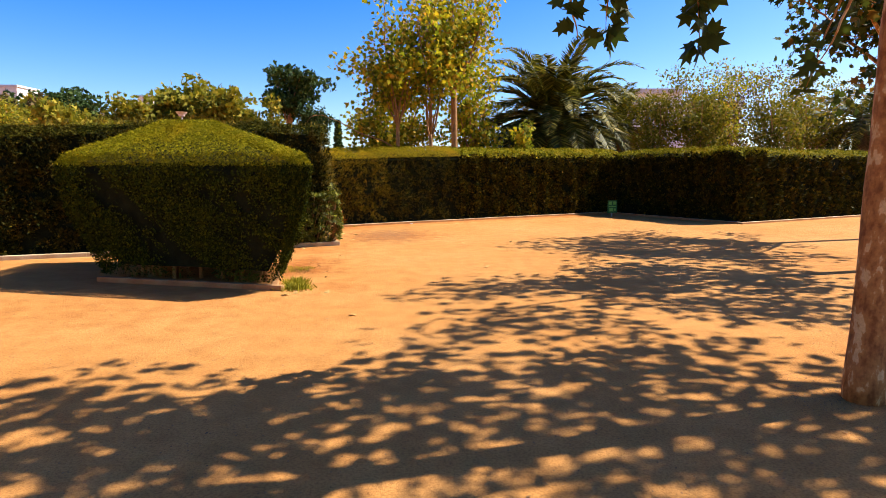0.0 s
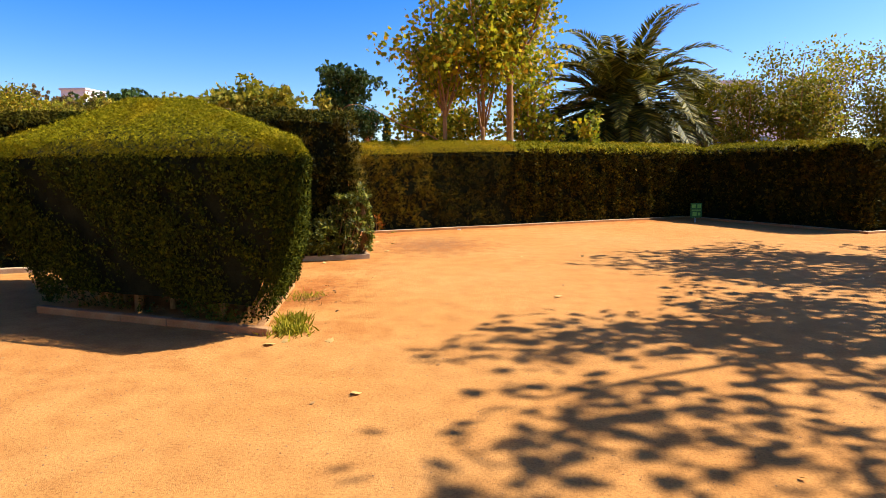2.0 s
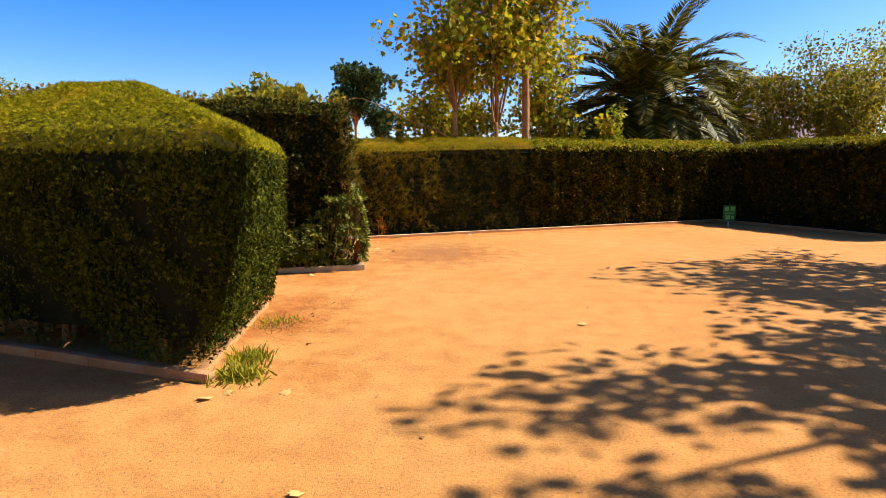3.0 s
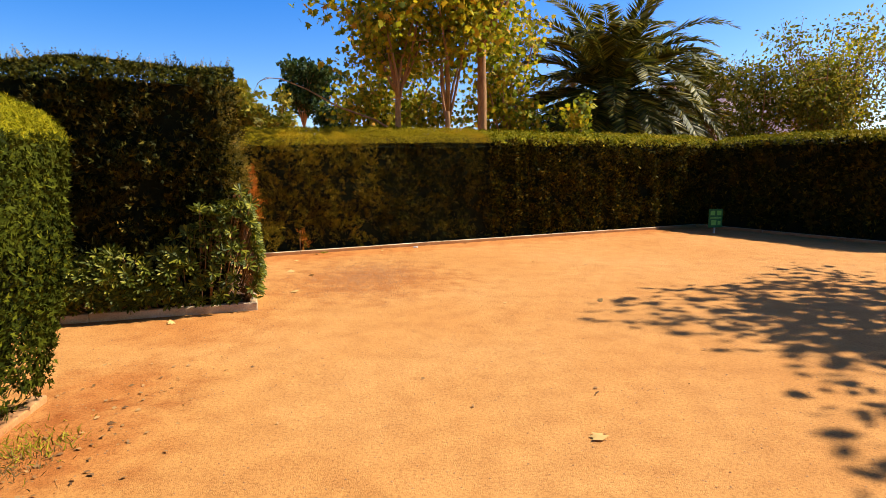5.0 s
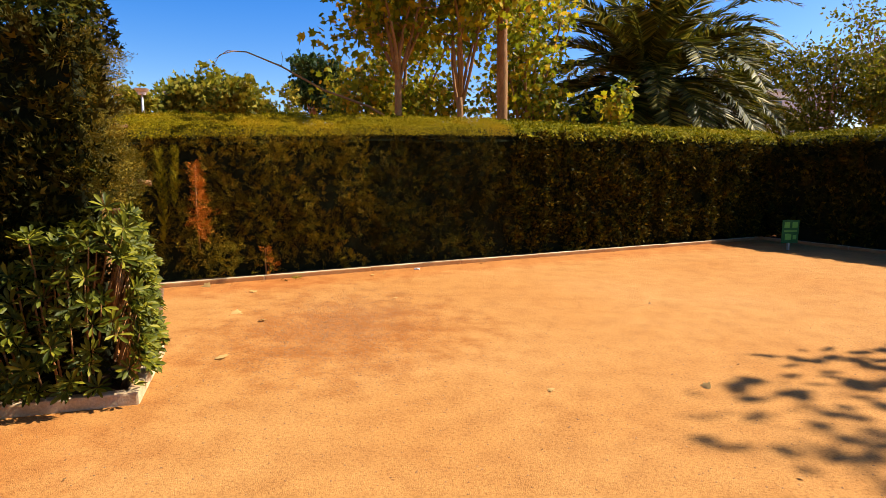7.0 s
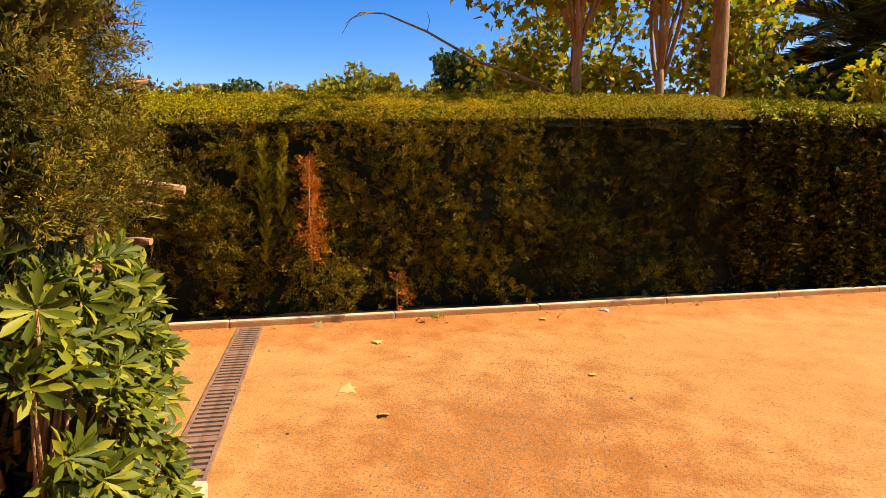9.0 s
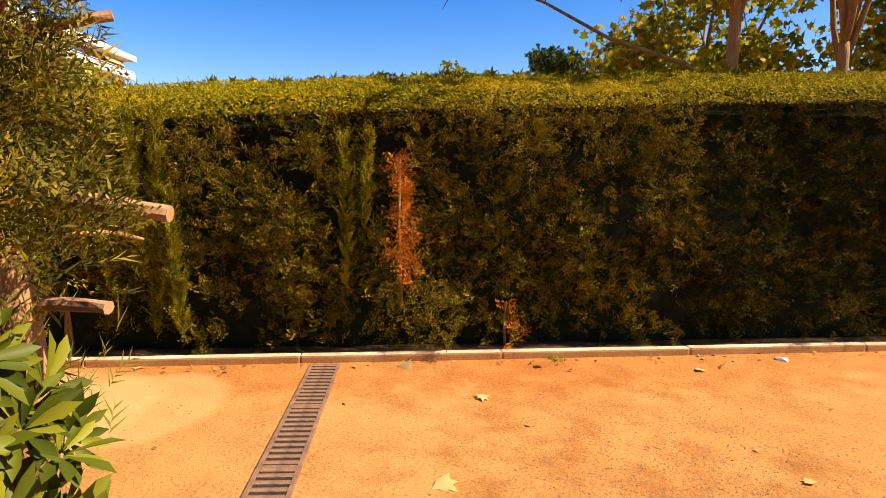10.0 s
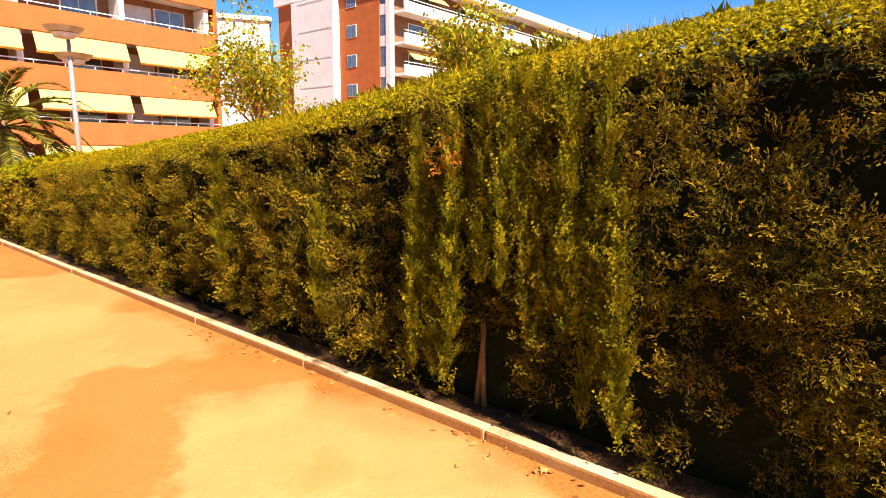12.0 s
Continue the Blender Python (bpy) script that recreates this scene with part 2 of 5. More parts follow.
FALLEN = leafy("fallen_leaf", [(0.0, (0.40, 0.19, 0.05)), (0.5, (0.46, 0.30, 0.10)), (1.0, (0.30, 0.11, 0.03))], 0.1, 0.8)
KERB = plain("worn_concrete", [(0.3, (0.34, 0.18, 0.07)), (0.48, (0.48, 0.34, 0.19)), (0.7, (0.58, 0.46, 0.30))], 2.5, 0.9, bumpy=0.4, dist=0.006, fine=60)
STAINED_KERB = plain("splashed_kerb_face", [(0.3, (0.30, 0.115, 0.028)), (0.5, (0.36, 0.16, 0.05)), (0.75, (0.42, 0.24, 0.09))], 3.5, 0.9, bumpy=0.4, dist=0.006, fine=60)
SANDY_KERB = plain("sand_stained_kerb", [(0.3, (0.20, 0.085, 0.026)), (0.5, (0.28, 0.13, 0.045)), (0.75, (0.36, 0.21, 0.09))], 3.0, 0.9, bumpy=0.3, dist=0.006, fine=40)
SOIL = plain("dark_bed_soil", [(0.3, (0.05, 0.020, 0.005)), (0.7, (0.11, 0.048, 0.013))], 7, 0.95, bumpy=0.7, dist=0.02, fine=60)
BARK = plain("grey_brown_bark", [(0.3, (0.22, 0.10, 0.032)), (0.7, (0.42, 0.22, 0.08))], 8, 0.9, bumpy=0.6, dist=0.02, stretch=(1, 1, 0.25))
SAWN = plain("sawn_wood", [(0.3, (0.26, 0.11, 0.04)), (0.7, (0.42, 0.22, 0.10))], 14, 0.9)
PALM_TRUNK = plain("fibrous_palm_trunk", [(0.3, (0.09, 0.05, 0.025)), (0.7, (0.30, 0.17, 0.09))], 6, 0.95, bumpy=0.8, dist=0.05)
IRON = plain("rusty_iron", [(0.3, (0.13, 0.065, 0.035)), (0.7, (0.27, 0.14, 0.075))], 12, 0.8, 0.15, fine=90)
SLOT_SHADE = plain("drain_slot_shade", [(0.3, (0.01, 0.008, 0.007)), (0.7, (0.03, 0.02, 0.015))], 12, 0.95)
PEBBLE = plain("pebble", [(0.3, (0.13, 0.06, 0.02)), (0.7, (0.33, 0.17, 0.07))], 20, 0.9)
BRICK = plain("orange_brick", [(0.3, (0.37, 0.095, 0.022)), (0.7, (0.45, 0.125, 0.032))], 1.2, 0.85, fine=18)
RENDERED = plain("white_render", [(0.3, (0.64, 0.62, 0.59)), (0.7, (0.72, 0.70, 0.67))], 0.7, 0.8, fine=9)
AWNING = plain("cream_awning_cloth", [(0.3, (0.64, 0.46, 0.13)), (0.7, (0.70, 0.53, 0.17))], 2, 0.85)
RAIL = plain("white_painted_metal", [(0.3, (0.7, 0.7, 0.68)), (0.7, (0.8, 0.8, 0.78))], 5, 0.4, spec=0.5)
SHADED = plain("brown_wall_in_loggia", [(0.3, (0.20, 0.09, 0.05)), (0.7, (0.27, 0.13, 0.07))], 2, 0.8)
SHUTTER = plain("grey_roller_shutter", [(0.3, (0.5, 0.5, 0.5)), (0.7, (0.62, 0.62, 0.62))], 3, 0.6)
GLASS = plain("window_glass", [(0.3, (0.08, 0.11, 0.14)), (0.7, (0.13, 0.17, 0.20))], 0.4, 0.06, spec=0.9, bumpy=0.0)
LAMP_METAL = plain("galvanised_metal", [(0.3, (0.42, 0.42, 0.40)), (0.7, (0.55, 0.55, 0.52))], 6, 0.45, 0.6)
SIGN_GREEN = plain("green_sign_paint", [(0.3, (0.012, 0.09, 0.02)), (0.7, (0.018, 0.13, 0.03))], 9, 0.5)
SIGN_PALE = plain("pale_sign_paint", [(0.3, (0.10, 0.34, 0.05)), (0.7, (0.16, 0.42, 0.08))], 9, 0.5)


def plane_bark(nodes, links, b):
    f = noise_node(nodes, links, 14, 3, 0.55, (1, 1, 0.5))
    c = ramp(nodes, links, f, [(0.36, (0.21, 0.082, 0.018)), (0.47, (0.35, 0.155, 0.04)), (0.56, (0.42, 0.20, 0.055)), (0.61, (0.60, 0.41, 0.18))])
    g = noise_node(nodes, links, 50, 4, 0.6)
    c = mix(nodes, links, "MULTIPLY", 0.6, c, ramp(nodes, links, g, [(0.3, (0.6, 0.6, 0.6)), (0.7, (1.1, 1.1, 1.1))]))
    links.new(c, b.inputs["Base Color"])
    bump(nodes, links, b, f, 0.5, 0.012)


PLANE_BARK = material("mottled_plane_bark", plane_bark, 0.85)


# ---- building blocks ----
def link_mesh(name, verts, faces, mat):
    me = bpy.data.meshes.new(name)
    me.from_pydata([tuple(v) for v in verts], [], faces)
    me.materials.append(mat)
    return new(name, me)


def under(ob, parent, label=""):
    ob.parent = parent
    return tagged(ob, label) if label else ob


def part(name, bm, mat, parent=None, label="", smooth=False):
    me = bpy.data.meshes.new(name)
    bm.to_mesh(me)
    bm.free()
    me.materials.append(mat)
    if smooth:
        me.shade_smooth()
    ob = new(name, me)
    if parent:
        under(ob, parent, label)
    return ob


def thing(name, label, category, at=(0, 0, 0), turn=0.0, group="", kind=""):
    e = new(name)
    e.matrix_world = pose(*at, 0, 0, turn)
    return tagged(e, label, category, group, kind)


def add_box(bm, x0, x1, y0, y1, z0, z1, bevel=0.0):
    r = bmesh.ops.create_cube(bm, size=1, matrix=Matrix.Translation(((x0 + x1) / 2, (y0 + y1) / 2, (z0 + z1) / 2)) @ Matrix.Diagonal((x1 - x0, y1 - y0, z1 - z0, 1)))
    if bevel:
        es = list({e for v in r["verts"] for e in v.link_edges})
        bmesh.ops.bevel(bm, geom=es, offset=bevel, segments=2, affect="EDGES", profile=0.6)


def box(*a, bevel=0.0):
    bm = bmesh.new()
    add_box(bm, *a, bevel=bevel)
    return bm


def tube_data(points, radii, sides=7, wobble=0.0):
    """A tapered tube through points: verts and faces."""
    pts = [Vector(p) for p in points]
    verts, faces = [], []
    for i, p in enumerate(pts):
        d = (pts[min(i + 1, len(pts) - 1)] - pts[max(i - 1, 0)]).normalized()
        a = d.orthogonal().normalized() if abs(d.z) < 0.95 else Vector((1, 0, 0)).cross(d).normalized()
        b = d.cross(a)
        for k in range(sides):
            w = 2 * math.pi * k / sides
            r = radii[i] * (1 + wobble * random.uniform(-1, 1))
            verts.append(p + (a * math.cos(w) + b * math.sin(w)) * r)
    for i in range(len(pts) - 1):
        for k in range(sides):
            k2 = (k + 1) % sides
            faces.append((i * sides + k, i * sides + k2, (i + 1) * sides + k2, (i + 1) * sides + k))
    n = len(verts)
    faces.append(tuple(range(sides))[::-1])
    faces.append(tuple(range(n - sides, n)))
    return verts, faces


def join_data(pieces):
    verts, faces = [], []
    for v, f in pieces:
        o = len(verts)
        verts += v
        faces += [tuple(i + o for i in q) for q in f]
    return verts, faces


def smooth_mesh(name, verts, faces, mat, parent=None, label=""):
    ob = link_mesh(name, verts, faces, mat)
    ob.data.shade_smooth()
    if parent:
        under(ob, parent, label)
    return ob


# leaf shapes: verts along +y, flat in z, and triangles; each is one island
def shape(points, tris):
    return np.array(points, float), np.array(tris, int)


def feather(blades, spread, length, lift=0.12):
    """A flat spray: narrow blades to both sides of a stem, sharing its points."""
    pts = [(0.012 * (-1) ** k, 0.9 * k / (blades + 1), 0.0) for k in range(blades + 2)]
    tris = []
    for k in range(blades):
        sgn = 1 if k % 2 else -1
        L = length * (1 - 0.4 * k / blades)
        pts.append((sgn * spread * L, pts[k + 1][1] + L * 0.8, lift * math.sin(k * 2.1)))
        tris.append((k, k + 1, len(pts) - 1) if sgn < 0 else (k + 1, k, len(pts) - 1))
    pts.append((0, 1.08, 0.05))
    tris.append((blades, blades + 1, len(pts) - 1))
    return shape(pts, tris)


SPRAY = feather(5, 0.7, 0.6)
TUFT = feather(3, 0.8, 0.75)


def fan(branches, angle, reach, seed, lift=0.16):
    """A cypress spray in one island: side shoots off a bent stem, each ending in three small needles."""
    g = random.Random(seed)
    pts = [(0.015 * (-1) ** k, 0.92 * k / (branches + 1), 0.05 * math.sin(k)) for k in range(branches + 2)]
    tris = []

    def shoot(k, w, length):
        x, y, z = pts[k + 1]
        m = (x + 0.6 * length * math.sin(w), y + 0.6 * length * math.cos(w), z + g.uniform(-lift, lift))
        pts.append(m)
        im = len(pts) - 1
        tris.append((k, k + 1, im))
        for dw in (-0.55, 0.0, 0.55):
            q, r = w + dw + g.uniform(-0.15, 0.15), length * g.uniform(0.4, 0.65)
            c = Vector((math.sin(q), math.cos(q), g.uniform(-0.4, 0.4)))
            side = Vector((math.cos(q), -math.sin(q), 0)) * 0.032
            e = Vector(m) + c * r
            pts.extend([tuple(e - side), tuple(e + side)])
            tris.append((im, len(pts) - 2, len(pts) - 1))

    for k in range(branches):
        shoot(k, angle * (1 if k % 2 else -1), reach * (1.05 - 0.6 * k / branches) * g.uniform(0.8, 1.15))
    shoot(branches, 0.0, 0.3)
    return shape(pts, tris)


FAN = fan(6, 0.75, 0.42, 3)
SHOOT = fan(9, 0.32, 0.34, 4, 0.08)
SCALE = shape([(0, 0, 0), (-.14, .45, .05), (.14, .42, -.03), (0, 1, .08), (-.5, .62, -.12), (.48, .68, .12)], [(0, 2, 1), (1, 2, 3), (0, 1, 4), (0, 5, 2)])
BLADE = shape([(0, 0, 0), (-.105, .45, .05), (.105, .45, .05), (-.13, .74, .04), (.13, .74, .04), (0, 1, -.05), (0, .45, 0), (0, .78, -.02)],
              [(0, 6, 1), (0, 2, 6), (1, 6, 7), (1, 7, 3), (6, 2, 4), (6, 4, 7), (3, 7, 5), (7, 4, 5)])
LOBED = shape([(0, 0, 0), (-.5, .2, .05), (-.28, .42, 0), (-.42, .72, -.06), (-.14, .68, 0), (0, 1.05, -.08), (.14, .68, 0), (.42, .72, -.06), (.28, .42, 0), (.5, .2, .05), (0, .4, .06)],
              [(10, 0, 9), (10, 1, 0), (10, 2, 1), (10, 3, 2), (10, 4, 3), (10, 5, 4), (10, 6, 5), (10, 7, 6), (10, 8, 7), (10, 9, 8)])
OVAL = shape([(0, 0, 0), (-.28, .4, .06), (.28, .4, .06), (0, 1, 0), (0, .4, 0)], [(0, 4, 1), (0, 2, 4), (1, 4, 3), (4, 2, 3)])
CLUMP = shape([(0, 0, 0), (-.4, .3, .1), (-.1, .55, .05), (-.45, .75, -.1), (0, 1, .1), (.1, .55, -.05), (.5, .7, .1), (.4, .25, -.1)],
              [(0, 2, 1), (2, 3, 1), (0, 5, 2), (2, 5, 4), (0, 7, 5), (5, 7, 6)])


def unit(v):
    return v / np.maximum(np.linalg.norm(v, axis=1, keepdims=True), 1e-9)


def scatter(name, leaf, pos, tip, size, mat, parent=None, label="", face=None, kind="stuff", smooth=False):
    """One mesh of many leaves: each a copy of the leaf shape at pos, pointing along tip, its flat side turned at random or towards face."""
    lv, lf = leaf
    n = len(pos)
    t = unit(tip)
    r = rng.normal(size=(n, 3)) if face is None else face + 0.35 * rng.normal(size=(n, 3))
    x = unit(np.cross(t, r))
    z = np.cross(x, t)
    size = np.broadcast_to(size, (n,))[:, None, None]
    v = (lv[None, :, 0:1] * x[:, None] + lv[None, :, 1:2] * t[:, None] + lv[None, :, 2:3] * z[:, None]) * size + pos[:, None]
    f = (lf[None] + (np.arange(n) * len(lv))[:, None, None]).reshape(-1, 3)
    me = bpy.data.meshes.new(name)
    me.vertices.add(v.shape[0] * v.shape[1])
    me.vertices.foreach_set("co", v.astype(np.float32).ravel())
    me.loops.add(f.size)
    me.loops.foreach_set("vertex_index", f.astype(np.int32).ravel())
    me.polygons.add(len(f))
    me.polygons.foreach_set("loop_start", np.arange(0, f.size, 3, dtype=np.int32))
    me.update(calc_edges=True)
    if smooth:
        me.shade_smooth()
    me.materials.append(mat)
    ob = new(name, me)
    if kind:
        tagged(ob, kind=kind)
    if parent:
        under(ob, parent, label)
    return ob


def rippled(a, b, seed, scale):
    """Smooth pseudo-random relief over two coordinates, about -1 to 1."""
    g = np.random.default_rng(seed)
    out = np.zeros_like(a)
    for k in range(7):
        f = scale * (0.6 + 0.45 * k)
        w = g.uniform(0, 2 * math.pi)
        out += np.sin(f * (a * math.cos(w) + b * math.sin(w)) + g.uniform(0, 6.28)) / (1 + 0.6 * k)
    return out / 2.2


# ---- ground ----
gv, gf = [], []
xs = [-400, -200, -90, -40] + [x * 1.5 for x in range(-16, 17)] + [40, 90, 200, 400]
ys = [-400, -200, -90, -30] + [y * 1.5 for y in range(-8, 24)] + [60, 120, 240, 500]
for y in ys:
    for x in xs:
        gv.append((x, y, 0))
for j in range(len(ys) - 1):
    for i in range(len(xs) - 1):
        a = j * len(xs) + i
        gf.append((a, a + 1, a + 1 + len(xs), a + len(xs)))
tagged(link_mesh("ground", gv, gf, SAND), "bare orange sandy ground trodden smooth", "ground", kind="structure")

# ---- plan ----
TURN_H = 31.4
U = Vector((math.cos(radians(TURN_H)), math.sin(radians(TURN_H)), 0))
N = Vector((U.y, -U.x, 0))
CORNER = Vector((6.35, 22.35, 0))
JOG = Vector((9.2, 17.55, 0))


# ---- hedges ----
def patch_points(p, count, g):
    a, b = g.random(count), g.random(count)
    q = [np.array(c, float) for c in p]
    pos = (1 - a)[:, None] * (1 - b)[:, None] * q[0] + a[:, None] * (1 - b)[:, None] * q[1] + a[:, None] * b[:, None] * q[2] + (1 - a)[:, None] * b[:, None] * q[3]
    n = np.cross(q[1] - q[0], q[3] - q[0])
    if np.linalg.norm(n) < 1e-6:
        n = np.cross(q[1] - q[0], q[2] - q[0])
    return pos, n / np.linalg.norm(n), a, b


def area(p):
    q = [np.array(c, float) for c in p]
    return 0.5 * np.linalg.norm(np.cross(q[2] - q[0], q[3] - q[1]))


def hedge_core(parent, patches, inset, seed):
    """A near-black shell painted as a hedge's inner shade: the same faces, set back and lumpy."""
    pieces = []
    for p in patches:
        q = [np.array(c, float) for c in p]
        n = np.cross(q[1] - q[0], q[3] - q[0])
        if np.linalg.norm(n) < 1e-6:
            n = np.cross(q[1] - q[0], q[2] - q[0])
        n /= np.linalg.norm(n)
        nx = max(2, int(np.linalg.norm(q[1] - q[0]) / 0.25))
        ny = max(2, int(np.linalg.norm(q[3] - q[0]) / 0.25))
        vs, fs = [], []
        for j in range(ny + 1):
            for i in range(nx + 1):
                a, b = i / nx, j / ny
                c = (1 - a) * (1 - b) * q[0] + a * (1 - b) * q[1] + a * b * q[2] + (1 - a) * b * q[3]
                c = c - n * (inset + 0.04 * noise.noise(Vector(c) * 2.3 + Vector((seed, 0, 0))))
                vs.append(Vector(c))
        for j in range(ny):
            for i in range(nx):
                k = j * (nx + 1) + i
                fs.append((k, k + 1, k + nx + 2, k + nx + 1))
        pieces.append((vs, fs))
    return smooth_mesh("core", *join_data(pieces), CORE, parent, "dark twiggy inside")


def inside(patches, length, depth, by):
    """The faces of a straight hedge drawn in on all sides."""
    return [[(min(max(x, by), length - by), min(max(y, by), depth - by), z - by if z > 0.5 else z) for x, y, z in p] for p in patches]


def foliage(parent, patches, density, size, mat, leaf, seed, up=0.7, out=0.55, depth=0.12, relief=0.06, scale=3.0, columns=0.0, bare=0.0, foot=0.0, flat=False, clump=0, tuft=0.03, holes=(), name="foliage", label=""):
    """Sprays over the faces of a hedge, some deeper than others, with gaps and lumps."""
    g = np.random.default_rng(seed)
    P, T, S, F = [], [], [], []
    for p in patches:
        pos, n, a, b = patch_points(p, max(4, int(area(p) * density / max(1, clump))), g)
        h1, h2 = pos @ np.array([0.93, 0.31, 0.2]), pos[:, 2] + 0.4 * pos[:, 1]
        lump = rippled(h1, h2, seed, scale)
        off = relief * lump - depth * g.random(len(pos)) ** 2
        keep = rippled(h1 * 1.0, h2 * 0.9, seed + 5, scale * 2.2) + 0.9 * g.random(len(pos)) > bare
        if columns and abs(n[2]) < 0.5:
            ph = pos[:, 0] * 2 * math.pi / 0.72 + 1.3 * np.sin(pos[:, 0] * 1.7) + 0.25 * np.sin(pos[:, 2] * 3)
            c = np.abs(np.sin(ph / 2))
            off += columns * (c - 0.75)
            low = np.clip((0.42 - pos[:, 2]) / 0.42, 0, 1)
            off -= low * 0.05
            keep &= g.random(len(pos)) > 0.85 * low * (1.25 - c)
        for hx, hz, hw in holes:
            keep &= ~((np.abs(pos[:, 0] - hx) < hw * (1.25 - pos[:, 2] / hz)) & (pos[:, 2] < hz))
        if foot:
            low = np.clip((foot - pos[:, 2]) / foot, 0, 1)
            keep &= g.random(len(pos)) > 0.75 * low + 0.3 * (low > 0) * (rippled(h1, h2, seed + 9, 7.0) > 0.1)
        pos = pos + n * off[:, None]
        r = g.normal(size=pos.shape)
        t = r - (r @ n)[:, None] * n * 0.75 + 0.25 * n if flat else out * n + up * np.array([0, 0, 1.0]) + 0.42 * r
        if clump:  # sprays that fan out from one twig
            pos, t, keep = (np.repeat(v, clump, axis=0) for v in (pos, t, keep))
            t = unit(t) + 0.62 * g.normal(size=t.shape)
            pos = pos + unit(t) * tuft + 0.5 * tuft * g.normal(size=t.shape)
        F.append(np.tile(n, (int(keep.sum()), 1)))
        P.append(pos[keep]), T.append(t[keep]), S.append(size * g.uniform(0.6, 1.35, keep.sum()))
    return scatter(name, leaf, np.concatenate(P), np.concatenate(T), np.concatenate(S), mat, parent, label, face=np.concatenate(F) if flat else None)


def hedge_faces(length, depth, height, lean=0.0, rise=0.28, step=2.5, ends=(True, True), back=True, curl=0.12):
    """Side and top faces of a long clipped hedge, along x, its front at y = 0, with a softly domed top."""
    n = max(1, round(length / step))
    xs = [length * i / n for i in range(n + 1)]
    prof = [(0.0, 0.0), (curl * 0.8, curl), (depth * 0.5, rise), (depth - curl, curl), (depth, 0.0)]
    side, top = [], []
    for x0, x1 in zip(xs, xs[1:]):
        h0, h1 = height(x0) - curl, height(x1) - curl
        side.append([(x0, 0, 0.03), (x1, 0, 0.03), (x1, -lean, h1), (x0, -lean, h0)])
        if back:
            side.append([(x1, depth, 0.03), (x0, depth, 0.03), (x0, depth, h0), (x1, depth, h1)])
        for (ya, za), (yb, zb) in zip(prof, prof[1:]):
            la, lb = (lean if ya == 0 else 0), (lean if yb == 0 else 0)
            top.append([(x0, ya - la, h0 + za), (x1, ya - la, h1 + za), (x1, yb - lb, h1 + zb), (x0, yb - lb, h0 + zb)])
    if ends[0]:
        h = height(0) - curl
        side.append([(0, depth, 0.03), (0, 0, 0.03), (0, -lean, h), (0, depth, h)])
    if ends[1]:
        h = height(length) - curl
        side.append([(length, 0, 0.03), (length, depth, 0.03), (length, depth, h), (length, -lean, h)])
    return side, top


def stems(parent, spots, height=0.9, radius=0.022):
    """The thin bare trunks low in a hedge."""
    for x, y in spots:
        k = random.uniform(-0.08, 0.08)
        v, f = tube_data([(x, y, -0.02), (x + k * 0.4, y + 0.02, height * 0.4), (x + k, y + 0.05, height)], [radius * 1.5, radius * 1.1, radius], 6)
        smooth_mesh("stem", v, f, BARK, parent)


# the long hedge along the far side of the court
BACK_LEN = 25.0
o = CORNER - U * BACK_LEN - N * 0.16
back_hedge = thing("hedge", "long tall clipped cypress hedge with brown patches behind a low kerb", "hedge", o, TURN_H)


def back_height(s):
    return float(np.interp(o.x + U.x * s, [-15, -13.5, -9.3, -7.5, -6.5, -5.2, -2.1, 0, 6], [1.08, 1.16, 1.48, 1.70, 1.86, 1.97, 2.14, 2.22, 2.26]))


side, top = hedge_faces(BACK_LEN + 1.2, 1.5, back_height, rise=0.34, ends=(True, True))
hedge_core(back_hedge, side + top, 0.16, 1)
front = [p for p in side if p[0][1] == 0]
rest = [p for p in side if p[0][1] != 0]
near = [p for p in front if 2.4 <= p[0][0] < 17]
far = [p for p in front if not 2.4 <= p[0][0] < 17]
gaps = [((x - o.x) / U.x, z, w) for x, z, w in ((-5.82, 0.62, 0.20), (-5.45, 0.42, 0.14), (-2.55, 0.5, 0.14), (-7.4, 0.4, 0.15), (-4.75, 0.3, 0.12), (-8.6, 0.4, 0.2))]
curls = [p for p in top if 2.4 <= p[0][0] < 17 and p[0][1] <= 0]
# lit colour on the left stretch, its shade-darkened copy on the right
for mat, seed, faces in ((CYPRESS, 11, [p for p in near if p[0][0] < 13.2]), (DIMMED, 11, [p for p in near if p[0][0] >= 13.2])):
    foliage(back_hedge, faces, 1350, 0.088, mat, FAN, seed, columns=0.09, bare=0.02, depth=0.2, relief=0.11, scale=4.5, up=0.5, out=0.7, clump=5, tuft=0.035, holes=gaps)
foliage(back_hedge, far[len([p for p in far if p[0][0] < 2.4]):], 2600, 0.080, DIMMED, SCALE, 18, columns=0.08, bare=0.0, depth=0.15, relief=0.08, scale=4.5, clump=14, tuft=0.06)
foliage(back_hedge, [p for p in far if p[0][0] < 2.4], 5200, 0.050, CYPRESS, SCALE, 12, columns=0.08, bare=0.0, depth=0.15, relief=0.08, scale=4.5, clump=14, tuft=0.06)
foliage(back_hedge, rest, 250, 0.16, CYPRESS, SPRAY, 13)
tops = [p for p in top if 2.4 <= p[0][0] < 17 and p[2][1] < 1.0]
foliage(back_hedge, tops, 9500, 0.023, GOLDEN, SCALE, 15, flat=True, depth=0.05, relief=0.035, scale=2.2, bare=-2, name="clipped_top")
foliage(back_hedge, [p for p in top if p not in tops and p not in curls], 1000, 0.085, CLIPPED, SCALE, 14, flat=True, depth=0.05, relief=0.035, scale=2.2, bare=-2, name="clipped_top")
g = np.random.default_rng(17)
n = 16000
xs_ = g.uniform(5.5, 20, n)
